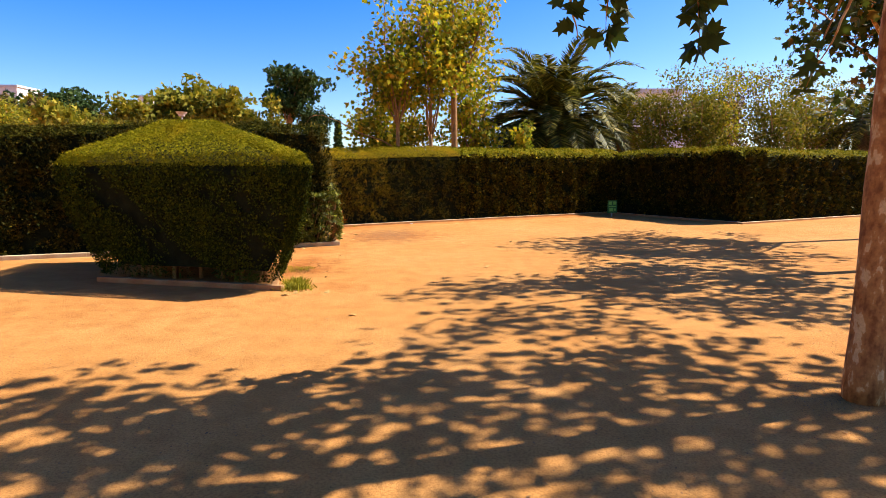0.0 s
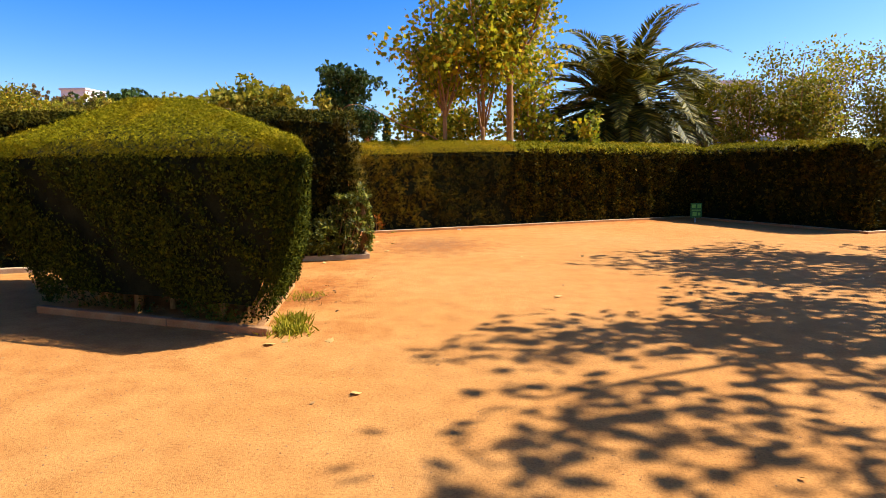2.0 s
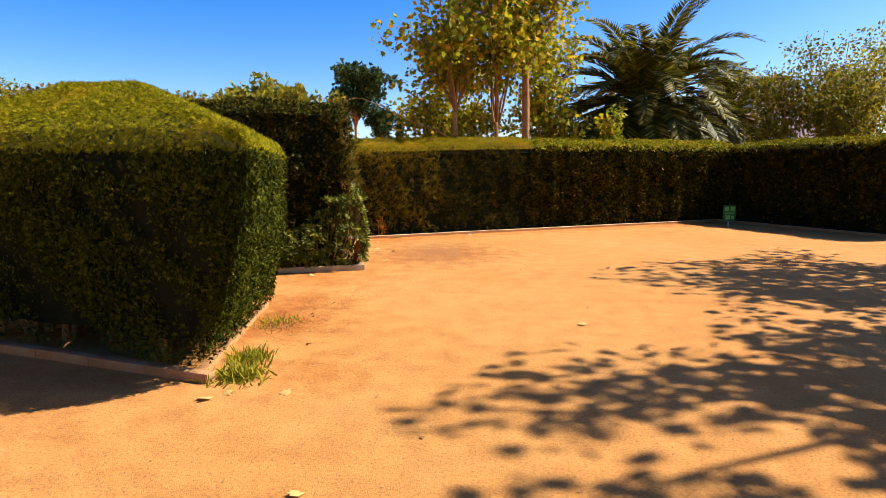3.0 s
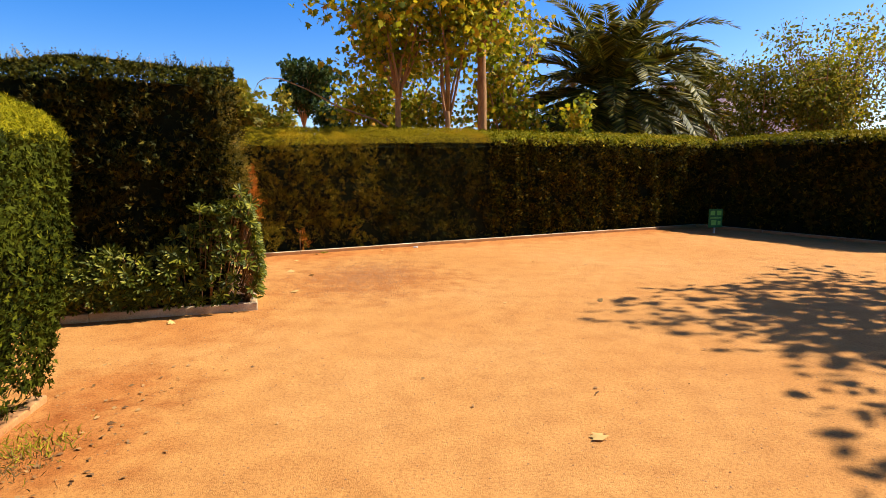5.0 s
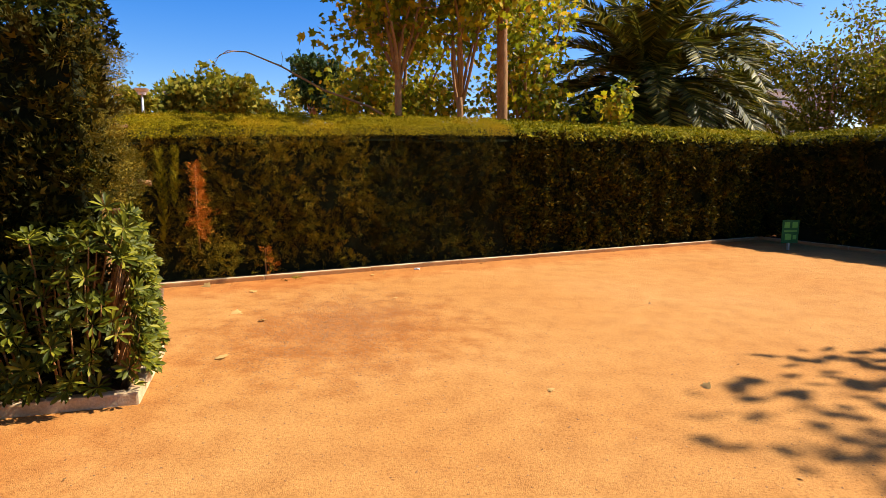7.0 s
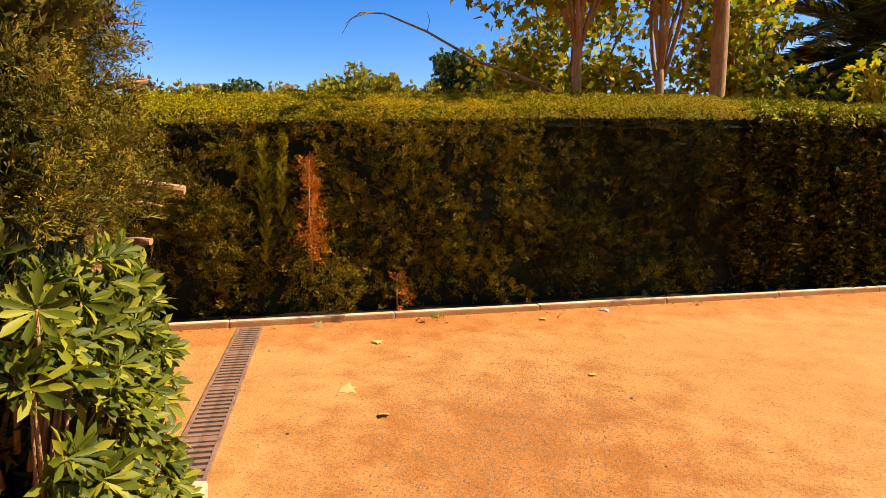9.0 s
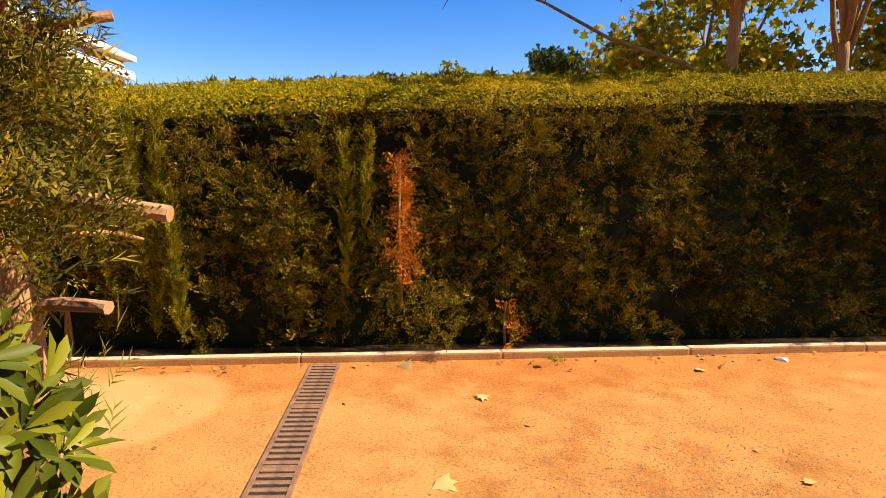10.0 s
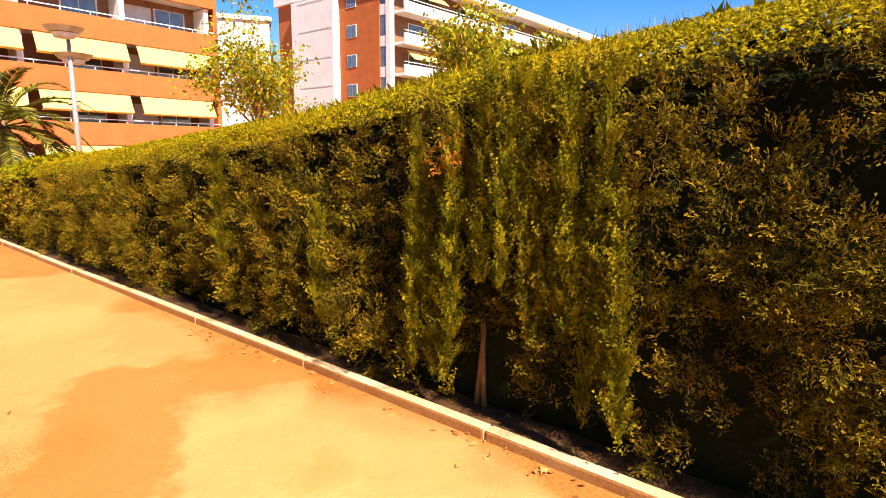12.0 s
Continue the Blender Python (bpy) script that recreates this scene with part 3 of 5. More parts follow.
ys_ = g.uniform(0.1, 1.0, n)
zs_ = np.array([back_height(x) for x in xs_]) - 0.12 + np.interp(ys_, [0, 0.1, 0.75, 1.4], [0, 0.12, 0.34, 0.12])
scatter("new_growth", shape([(-.03, 0, 0), (.03, 0, 0), (.02, .6, .04), (-.02, .6, .04), (0, 1, .1)], [(0, 1, 2), (0, 2, 3), (3, 2, 4)]), np.stack([xs_, ys_, zs_ - 0.01], 1), np.column_stack([g.normal(size=(n, 2)) * 0.3, np.ones(n)]), 0.02 + 0.075 * g.random(n) ** 6, GOLDEN, back_hedge)
stems(back_hedge, [(random.uniform(5, 20), random.uniform(0.22, 0.4)) for _ in range(22)], 0.5, 0.018)
stems(back_hedge, [((x - o.x) / U.x, 0.13) for x in (-5.97, -5.92)], 0.7, 0.013)


def plume(x, z0, z1, width, seed, out):
    """An upright cypress shoot that stands proud of the hedge."""
    g = np.random.default_rng(seed)
    n = int(420 * (z1 - z0) * width / 0.1)
    z = z0 + (z1 - z0) * g.random(n)
    k = (z - z0) / (z1 - z0)
    r = width * (0.25 + 0.75 * np.clip(1 - k, 0, 1) ** 0.6) * np.clip(k * 3, 0.3, 1)
    a = g.uniform(-math.pi, 0, n)
    q = g.random(n) ** 0.5 * (1 + 0.5 * np.sin(z * 23 + seed))
    at = (x - o.x) / U.x
    lean = g.uniform(-0.06, 0.06)
    pos = np.stack([at + lean * k + r * q * np.cos(a), -out + 0.8 * r * q * np.sin(a), z], 1)
    tip = np.stack([0.38 * np.cos(a), 0.38 * np.sin(a), np.full(n, 1.0)], 1) + 0.22 * g.normal(size=(n, 3))
    scatter("plume", SHOOT, pos, tip, g.uniform(0.06, 0.11, n), PLUME, back_hedge, "upright cypress shoot")


pg = random.Random(31)
for i in range(19):
    x = -6.28 + 1.2 * (i + pg.random()) / 19
    z0 = pg.uniform(0.12, 0.75)
    if -5.95 < x < -5.68:
        z0 = max(z0, 0.8)
    plume(x, z0, min(1.86, z0 + pg.uniform(0.7, 1.5)), pg.uniform(0.035, 0.065), 70 + i, pg.uniform(0.02, 0.13))
for i, (x, z0, z1, w) in enumerate(((-4.1, 0.55, 1.70, 0.045), (-3.98, 1.0, 1.75, 0.035), (-8.1, 0.5, 1.5, 0.08), (-7.0, 0.3, 1.1, 0.08))):
    plume(x, z0, z1, w, 170 + i, 0.05)

# the hedge that closes the court on the far right, and the one beyond its corner
turn_r = math.degrees(math.atan2(JOG.y - CORNER.y, JOG.x - CORNER.x))
len_r = (JOG - CORNER).length
right_hedge = thing("hedge", "tall clipped cypress hedge in its own shade", "hedge", CORNER + Vector((0.3 * 0.85, 0.3 * 0.52, 0)), turn_r)
side, top = hedge_faces(len_r - 0.25, 1.4, lambda s: 2.25, rise=0.3)
hedge_core(right_hedge, inside(side + top, len_r - 0.25, 1.4, 0.12), 0.0, 2)
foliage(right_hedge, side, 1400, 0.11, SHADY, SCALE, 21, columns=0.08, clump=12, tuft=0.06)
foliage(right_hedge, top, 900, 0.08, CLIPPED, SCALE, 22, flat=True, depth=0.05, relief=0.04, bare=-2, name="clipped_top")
far_hedge = thing("hedge", "tall clipped hedge with sunlit top beyond the corner", "hedge", JOG + Vector((0.0, 0.28, 0)), 28.0)
side, top = hedge_faces(9.0, 1.4, lambda s: 2.2, rise=0.3)
hedge_core(far_hedge, inside(side + top, 9.0, 1.4, 0.12), 0.0, 3)
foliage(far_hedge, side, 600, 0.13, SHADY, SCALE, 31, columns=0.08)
foliage(far_hedge, top, 700, 0.08, CLIPPED, SCALE, 32, flat=True, depth=0.05, relief=0.04, bare=-2, name="clipped_top")

# the tall hedge between the court and the side path
TURN_2 = 21.0
U2 = Vector((math.cos(radians(TURN_2)), math.sin(radians(TURN_2)), 0))
N2 = Vector((U2.y, -U2.x, 0))
END2 = Vector((-2.25, 12.45, 0))
LEN2 = 8.0
tall_hedge = thing("hedge", "tall dark cypress hedge with ragged end above a kerb", "hedge", END2 - U2 * LEN2 - N2 * 0.16, TURN_2)
side, top = hedge_faces(LEN2 - 0.16, 0.85, lambda s: 2.25 + 0.30 * min(1, s / 4.5) + 0.05 * noise.noise(Vector((s * 1.3, 0, 4))), rise=0.22, lean=-0.05, step=0.8, curl=0.17)
front = [p for p in side if p[0][1] == 0 and p[1][1] == 0]
rest = [p for p in side if not (p[0][1] == 0 and p[1][1] == 0)]
hedge_core(tall_hedge, inside(side + top, LEN2 - 0.16, 0.85, 0.17), 0.0, 4)
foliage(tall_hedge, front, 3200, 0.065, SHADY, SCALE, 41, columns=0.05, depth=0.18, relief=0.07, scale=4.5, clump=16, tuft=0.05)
tip_end = [p for p in rest if p[0][0] > LEN2 - 0.3 and p[1][0] > LEN2 - 0.3]
foliage(tall_hedge, [[(x, y, max(z, 1.3)) for x, y, z in p] for p in tip_end], 2000, 0.085, RAGGED, FAN, 44, depth=0.22, relief=0.08, scale=5.0, bare=0.0, clump=3, tuft=0.03)
foliage(tall_hedge, [p for p in rest if p not in tip_end], 800, 0.10, RAGGED, SPRAY, 42, depth=0.2, relief=0.05, up=0.6, out=0.6)
foliage(tall_hedge, top, 3000, 0.05, SHEARED, SCALE, 43, flat=True, depth=0.05, bare=-2, name="clipped_top")



def shoots(parent, count, seed, spot, mat, least, most):
    """Thin new shoots that stand up out of a clipped top; spot gives a place for two random numbers."""
    g = np.random.default_rng(seed)
    pos = np.array([spot(a, b) for a, b in g.random((count, 2))])
    tip = np.column_stack([g.normal(size=(count, 2)) * 0.35, np.ones(count)])
    scatter("new_growth", SHOOT, pos, tip, least + (most - least) * g.random(count) ** 3, mat, parent)


shoots(tall_hedge, 900, 45, lambda a, b: ((LEN2 - 0.2) * a, 0.05 + 0.75 * b, 2.20 + 0.30 * min(1, a * LEN2 / 4.5) + 0.10 * math.sin(math.pi * b)), RAGGED, 0.05, 0.15)

# the free-standing clipped block: wider at the top than at the foot, with a hipped top
block = thing("hedge", "free-standing clipped cypress block with hipped top and overhanging sides", "hedge", (-3.6, 7.9, 0), 0)
f0 = [(-1.40, 0.38), (1.38, -0.26), (0.95, 1.98), (-1.70, 2.25)]
f1 = [(-1.98, 0.36), (1.93, -0.52), (1.12, 2.12), (-2.1, 2.5)]
TOPZ = 1.78
mid_ring = [((a[0] + 3 * b[0]) / 4, (a[1] + 3 * b[1]) / 4) for a, b in zip(f0, f1)]
side, top = [], []
for i in range(4):
    k = (i + 1) % 4
    side.append([(*f0[i], 0.10), (*f0[k], 0.10), (*mid_ring[k], 0.95), (*mid_ring[i], 0.95)])
    side.append([(*mid_ring[i], 0.95), (*mid_ring[k], 0.95), (*f1[k], TOPZ - 0.1), (*f1[i], TOPZ - 0.1)])
for i in range(4):
    k, j = (i + 1) % 4, (i + 3) % 4
    rows = []
    for ring, z in ((f0, 0.10), (mid_ring, 0.95), (f1, TOPZ - 0.1)):
        c, nx_, pv = Vector(ring[i]), Vector(ring[k]), Vector(ring[j])
        rows.append(((*c.lerp(pv, 0.06), z), (*c.lerp(nx_, 0.06), z)))
    for (a0, b0), (a1, b1) in zip(rows, rows[1:]):
        side.append([a0, b0, b1, a1])
inner = [(x * 0.93, (y - 1.1) * 0.93 + 1.1) for x, y in f1]
ridge = [(-0.75, 1.15), (0.05, 1.05), (0.0, 1.45), (-0.75, 1.55)]
for i in range(4):
    k = (i + 1) % 4
    top.append([(*f1[i], TOPZ - 0.1), (*f1[k], TOPZ - 0.1), (*inner[k], TOPZ + 0.06), (*inner[i], TOPZ + 0.06)])
    top.append([(*inner[i], TOPZ + 0.06), (*inner[k], TOPZ + 0.06), (*ridge[k], 2.38), (*ridge[i], 2.38)])
top.append([(*p, 2.38) for p in ridge])


def drawn_in(x, y, z, by=0.17):
    """A point of the block moved towards its upright axis, and down under its top."""
    d = Vector((x + 0.2, y - 1.1))
    d *= max(0.0, 1 - by * 1.35 / max(d.length, 0.01))
    return (d.x - 0.2, d.y + 1.1, max(z, 0.24) if z < 1.0 else z - 0.12)


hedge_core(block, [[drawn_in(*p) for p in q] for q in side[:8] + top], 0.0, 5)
# more gaps on the front bare the black core, to deepen its shade
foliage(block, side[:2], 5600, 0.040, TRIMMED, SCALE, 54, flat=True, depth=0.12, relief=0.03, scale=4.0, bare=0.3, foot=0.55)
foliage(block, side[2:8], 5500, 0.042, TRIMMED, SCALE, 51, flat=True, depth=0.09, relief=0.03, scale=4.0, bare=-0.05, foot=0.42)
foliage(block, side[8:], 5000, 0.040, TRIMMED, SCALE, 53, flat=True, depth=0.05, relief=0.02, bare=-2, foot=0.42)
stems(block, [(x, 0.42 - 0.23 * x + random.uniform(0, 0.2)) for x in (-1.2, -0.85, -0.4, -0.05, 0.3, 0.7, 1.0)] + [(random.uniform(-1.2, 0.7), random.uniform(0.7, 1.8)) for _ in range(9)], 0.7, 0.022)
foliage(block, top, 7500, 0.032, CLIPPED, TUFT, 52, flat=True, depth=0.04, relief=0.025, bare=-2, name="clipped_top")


# ---- kerbs ----
def kerb(name, a, b, label, width=0.08, height=0.062, stone=1.6, seed=0, mat=None, face=None):
    """A row of kerbstones from a to b, each slightly out of line; the line is their outer foot."""
    a, b = Vector((*a, 0)), Vector((*b, 0))
    d = b - a
    ang = math.degrees(math.atan2(d.y, d.x))
    k = thing(name, label, "kerb", a, ang, kind="structure")
    g = random.Random(seed)
    n = max(1, round(d.length / stone))
    step = d.length / n
    me = None
    for i in range(n):
        if me is None:
            bm = box(0.0006, step - 0.0006, 0, width, -0.12, height, bevel=0.016)
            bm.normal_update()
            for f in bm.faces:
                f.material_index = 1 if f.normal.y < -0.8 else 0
            st = part("kerbstone", bm, mat or KERB, k)
            me = st.data
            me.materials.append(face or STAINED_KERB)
        else:
            st = new("kerbstone", me)
            st.parent = k
        st.matrix_local = pose(i * step, g.uniform(-0.003, 0.003), g.uniform(-0.004, 0.002), 0, g.uniform(-0.12, 0.12), g.uniform(-0.12, 0.12))
    return k


def bed(at, turn, length, depth):
    """The dark soil behind a kerb, with an uneven surface."""
    n, m = max(2, int(length / 0.25)), max(2, int(depth / 0.2))
    vs = [(length * i / n, depth * j / m, 0.028 + 0.02 * noise.noise(Vector((i * 0.7, j * 0.7, length)))) for j in range(m + 1) for i in range(n + 1)]
    fs = [(j * (n + 1) + i, j * (n + 1) + i + 1, (j + 1) * (n + 1) + i + 1, (j + 1) * (n + 1) + i) for j in range(m) for i in range(n)]
    ob = smooth_mesh("soil_bed", vs, fs, SOIL)
    ob.matrix_world = pose(*at, 0, 0, turn)
    return tagged(ob, "dark bare soil under the hedge", "soil", kind="structure")


bed(CORNER - U * BACK_LEN - N * 0.09, TURN_H, BACK_LEN, 1.9)
bed(END2 - U2 * LEN2 - N2 * 0.09, TURN_2, LEN2 - 0.1, 0.95)
bed(CORNER + Vector((0.09 * 0.86, 0.09 * 0.5, 0)), turn_r, len_r, 1.6)


def xy(v):
    return (v.x, v.y)


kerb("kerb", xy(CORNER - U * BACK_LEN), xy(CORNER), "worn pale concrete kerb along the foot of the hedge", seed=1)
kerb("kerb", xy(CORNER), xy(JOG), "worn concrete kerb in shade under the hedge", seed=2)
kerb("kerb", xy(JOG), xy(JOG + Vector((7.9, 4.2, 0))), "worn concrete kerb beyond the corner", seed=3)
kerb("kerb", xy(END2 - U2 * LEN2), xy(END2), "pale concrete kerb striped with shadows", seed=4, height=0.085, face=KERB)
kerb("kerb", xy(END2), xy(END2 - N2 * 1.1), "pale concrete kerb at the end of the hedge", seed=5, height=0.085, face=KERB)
kerb("kerb", (-5.05, 8.22), (-2.17, 7.56), "low tilted kerb half buried in sand", seed=6, height=0.075, width=0.09, stone=0.6, mat=SANDY_KERB)
kerb("kerb", (-2.25, 7.60), (-2.74, 9.95), "low broken kerb half buried in sand", seed=7, height=0.045, width=0.09, stone=0.6, mat=SANDY_KERB)


# ---- trees ----
def limb(start, direction, length, r0, r1, steps=5, bend=0.15, lift=0.0):
    pts, d = [Vector(start)], Vector(direction).normalized()
    for i in range(steps):
        d = (d + Vector((random.uniform(-bend, bend), random.uniform(-bend, bend), random.uniform(-bend, bend) + lift))).normalized()
        pts.append(pts[-1] + d * (length / steps))
    return pts, [r0 + (r1 - r0) * i / steps for i in range(steps + 1)]


def crown_leaves(parent, centres, spread, per, size, mat, leaf, name="crown", droop=0.3, label=""):
    c = np.array(centres, float)
    sp = np.broadcast_to(np.array(spread, float), (len(c),))
    n = len(c) * per
    idx = np.repeat(np.arange(len(c)), per)
    off = rng.normal(size=(n, 3))
    off = unit(off) * (rng.random(n) ** 0.5)[:, None] * sp[idx][:, None]
    off[:, 2] *= 0.75
    tip = unit(off) * 0.5 + rng.normal(size=(n, 3)) * 0.6
    tip[:, 2] -= droop
    return scatter(name, leaf, c[idx] + off, tip, size * rng.uniform(0.6, 1.3, n), mat, parent, label)


def tree(label, at, trunk_h, trunk_r, crown, mat, bark, leaf=LOBED, size=0.16, per=60, spread=0.6, limbs=6, twigs=4, seed=0, lean=(0, 0), category="tree", droop=0.3, mat2=None):
    """crown: (height of its middle, half width, half height). Limbs leave the trunk's top and end in leaf clusters."""
    random.seed(seed)
    t = thing("tree", label, category, at)
    top = Vector((lean[0], lean[1], trunk_h))
    pts = [Vector((0, 0, -0.05)), Vector((lean[0] * 0.2, lean[1] * 0.2, trunk_h * 0.3)), Vector((lean[0] * 0.6, lean[1] * 0.6, trunk_h * 0.65)), top]
    ring = [k / 16 for k in range(17)]
    axis = [pts[0].lerp(pts[1], min(1, f / 0.3)) if f < 0.3 else pts[1].lerp(pts[2], (f - 0.3) / 0.35) if f < 0.65 else pts[2].lerp(pts[3], (f - 0.65) / 0.35) for f in ring]
    knots = [trunk_r * (1.0 - 0.2 * f + 0.16 * max(0, 1 - f * 9) + 0.07 * noise.noise(Vector((f * 9, seed, 0.5)))) for f in ring]
    smooth_mesh("trunk", *tube_data(axis, knots, 14, 0.035), bark, t)
    ch, cw, cz = crown
    ends, pieces = [], []
    for i in range(limbs):
        w = 2 * math.pi * (i + random.uniform(-0.3, 0.3)) / limbs
        e = random.uniform(0.25, 1.0)
        goal = Vector((lean[0] + cw * 0.7 * e * math.cos(w), lean[1] + cw * 0.7 * e * math.sin(w), ch + cz * random.uniform(-0.5, 0.75)))
        start = top - Vector((0, 0, random.uniform(0, trunk_h * 0.12)))
        d = goal - start
        p, r = limb(start, d + Vector((0, 0, d.length * 0.2)), d.length, trunk_r * 0.5, trunk_r * 0.16, 6, 0.13)
        smooth_mesh("limb", *tube_data(p, r, 7), bark, t)
        for k in range(twigs):
            q = p[random.randint(2, 6)]
            dd = Vector((random.uniform(-1, 1), random.uniform(-1, 1), random.uniform(-0.25, 0.9)))
            tp, tr = limb(q, dd, cw * random.uniform(0.25, 0.55), trunk_r * 0.14, trunk_r * 0.05, 4, 0.2)
            pieces.append(tube_data(tp, tr, 5))
            ends += [tp[-1], tp[-2], tp[2]]
        ends.append(p[-1])
    tagged(smooth_mesh("branchwork", *join_data(pieces), bark, t), kind="stuff")
    crown_leaves(t, ends, spread, per, size, mat, leaf, droop=droop)
    if mat2:
        crown_leaves(t, ends[::2], spread * 1.1, per // 2, size, mat2, leaf, "crown", droop)
    return t


# plane trees along the court, whose crowns shade the sand
for i, (x, y, ln, w, per) in enumerate(((2.95, 3.85, (0.03, 0.05), 3.6, 16), (8.5, 9.6, (-0.2, 0.1), 3.2, 16), (11.0, 13.9, (-0.2, 0.0), 4.1, 22), (7.2, 5.0, (-0.1, 0.0), 3.3, 13))):
    tree("plane tree with mottled bark and large lobed leaves on the sand", (x, y, 0), 4.0, 0.118 if i == 0 else 0.12, (6.2, w, 2.0), PLANE, PLANE_BARK, LOBED, 0.185, per, 0.56, 10, 5, 100 + i, ln)


def hanging_twig(at, length, count, seed, size=0.17):
    """A drooping twig of a plane tree, with large leaves."""
    random.seed(seed)
    t = thing("plane_twig", "drooping plane twig with large dark lobed leaves", "branch", at)
    p, r = limb((0, 0, 0), (-0.35, 0.1, -1), length, 0.012, 0.003, 6, 0.25)
    smooth_mesh("twig", *tube_data([Vector((0.9, 0.3, 1.6)), Vector((0.3, 0.1, 0.7))] + p, [0.03, 0.02] + r, 6), PLANE_BARK, t)
    for k in range(count):
        q = p[random.randint(1, 6)]
        d = (random.uniform(-1, 1), random.uniform(-1, 1), random.uniform(-0.9, 0.2))
        scatter("leaf", LOBED, np.array([tuple(q + Vector(d) * 0.05)]), np.array([d]), size * random.uniform(0.7, 1.25), PLANE, t, kind="")


hanging_twig((1.45, 4.9, 3.35), 0.6, 30, 151, 0.2)
hanging_twig((0.98, 4.6, 2.95), 0.35, 10, 152)
hanging_twig((2.08, 4.9, 3.12), 0.5, 24, 153, 0.19)
hanging_twig((3.55, 5.2, 3.25), 0.95, 26, 154, 0.15)
hanging_twig((3.3, 4.9, 2.9), 0.5, 9, 155, 0.13)

# yellowing trees behind the long hedge
tree("slender tree with yellowing autumn leaves behind the hedge", (-1.52, 19.6, 0), 3.3, 0.075, (6.0, 2.2, 2.8), YELLOW, BARK, LOBED, 0.145, 25, 0.62, 8, 5, 201)
tree("slender tree with yellow-green leaves behind the hedge", (-0.42, 20.3, 0), 2.9, 0.07, (5.6, 2.4, 2.8), YELLOW, BARK, LOBED, 0.145, 23, 0.62, 7, 5, 202)
tree("stout pruned tree with yellowing leaves behind the hedge", (0.45, 20.85, 0), 4.7, 0.125, (6.6, 3.0, 2.2), YELLOW, BARK, LOBED, 0.14, 24, 0.62, 9, 5, 203, (-0.08, 0))
tree("dense yellow-green bushy tree behind the hedge", (-2.2, 24.0, 0), 1.8, 0.10, (4.2, 2.2, 2.2), YELLOW, BARK, LOBED, 0.15, 28, 0.72, 9, 5, 204, mat2=OLIVE)
tree("yellow-green bushy tree behind the hedge", (1.2, 24.5, 0), 1.8, 0.10, (4.4, 2.0, 2.2), YELLOW, BARK, LOBED, 0.15, 26, 0.72, 9, 5, 205)
tree("low yellow-leaved sapling before the palm", (3.2, 22.9, 0), 2.3, 0.03, (3.0, 0.6, 0.5), YELLOW, BARK, LOBED, 0.14, 9, 0.3, 5, 3, 206)

# mixed trees on the far right
for i, (x, y, h, w, m) in enumerate(((9.6, 26.0, 3.5, 1.7, OLIVE), (11.4, 25.6, 4.4, 2.0, OLIVE), (12.6, 27.5, 4.4, 2.2, YELLOW), (14.4, 25.2, 4.2, 2.1, OLIVE), (16.8, 27.5, 4.4, 2.4, OLIVE), (14.4, 29.5, 4.8, 2.4, RUSSET), (19.5, 30.5, 4.4, 2.4, OLIVE))):
    tree("thin bushy tree with sparse olive-yellow leaves behind the hedge", (x, y, 0), 1.9, 0.07, (h, w, 1.8), m, BARK, OVAL, 0.135, 34, 0.68, 9, 5, 300 + i)
tree("tall thin nearly bare sapling behind the hedge", (11.0, 26.2, 0), 3.0, 0.04, (5.6, 0.9, 1.6), OLIVE, BARK, OVAL, 0.09, 6, 0.35, 7, 3, 310)

# far trees
for i, (x, y, h, w, hh, m, lab) in enumerate((
        (-32.0, 122.0, 18.5, 6.5, 4.5, DEEP, "dark green broadleaf tree far off"), (-26.0, 120.0, 12.5, 4.0, 2.6, DEEP, "dark green broadleaf tree far off"),
        (-42.0, 95.0, 11.2, 8.0, 3.2, OLIVE, "broad rounded olive-green tree far off"), (-35.0, 92.0, 10.4, 7.0, 3.2, OLIVE, "rounded olive-green tree far off"), (-28.0, 90.0, 7.5, 5.0, 3.0, OLIVE, "rounded olive-green tree far off"),
        (-63.0, 92.0, 11.2, 6.0, 3.0, DEEP, "dark green pine far off"), (-55.0, 84.0, 8.8, 5.0, 2.8, RUSSET, "russet tree far off"), (-66.0, 86.0, 10.4, 3.5, 2.6, RUSSET, "russet tree far off"), (-61.0, 78.0, 8.0, 5.0, 2.8, RUSSET, "russet tree far off"),
        (-47.0, 62.0, 6.2, 5.5, 2.6, OLIVE, "olive-green tree far off"), (-39.0, 60.0, 5.6, 5.0, 2.4, OLIVE, "olive-green tree far off"), (-50.0, 78.0, 8.6, 5.0, 2.6, DEEP, "dark green tree far off"), (-45.0, 84.0, 8.0, 5.0, 2.6, OLIVE, "olive-green tree far off"))):
    tree(lab, (x, y, 0), h * 0.6, 0.3, (h, w, hh), m, BARK, CLUMP, w * 0.12, 36, w * 0.30, 12, 3, 400 + i, droop=-0.1)


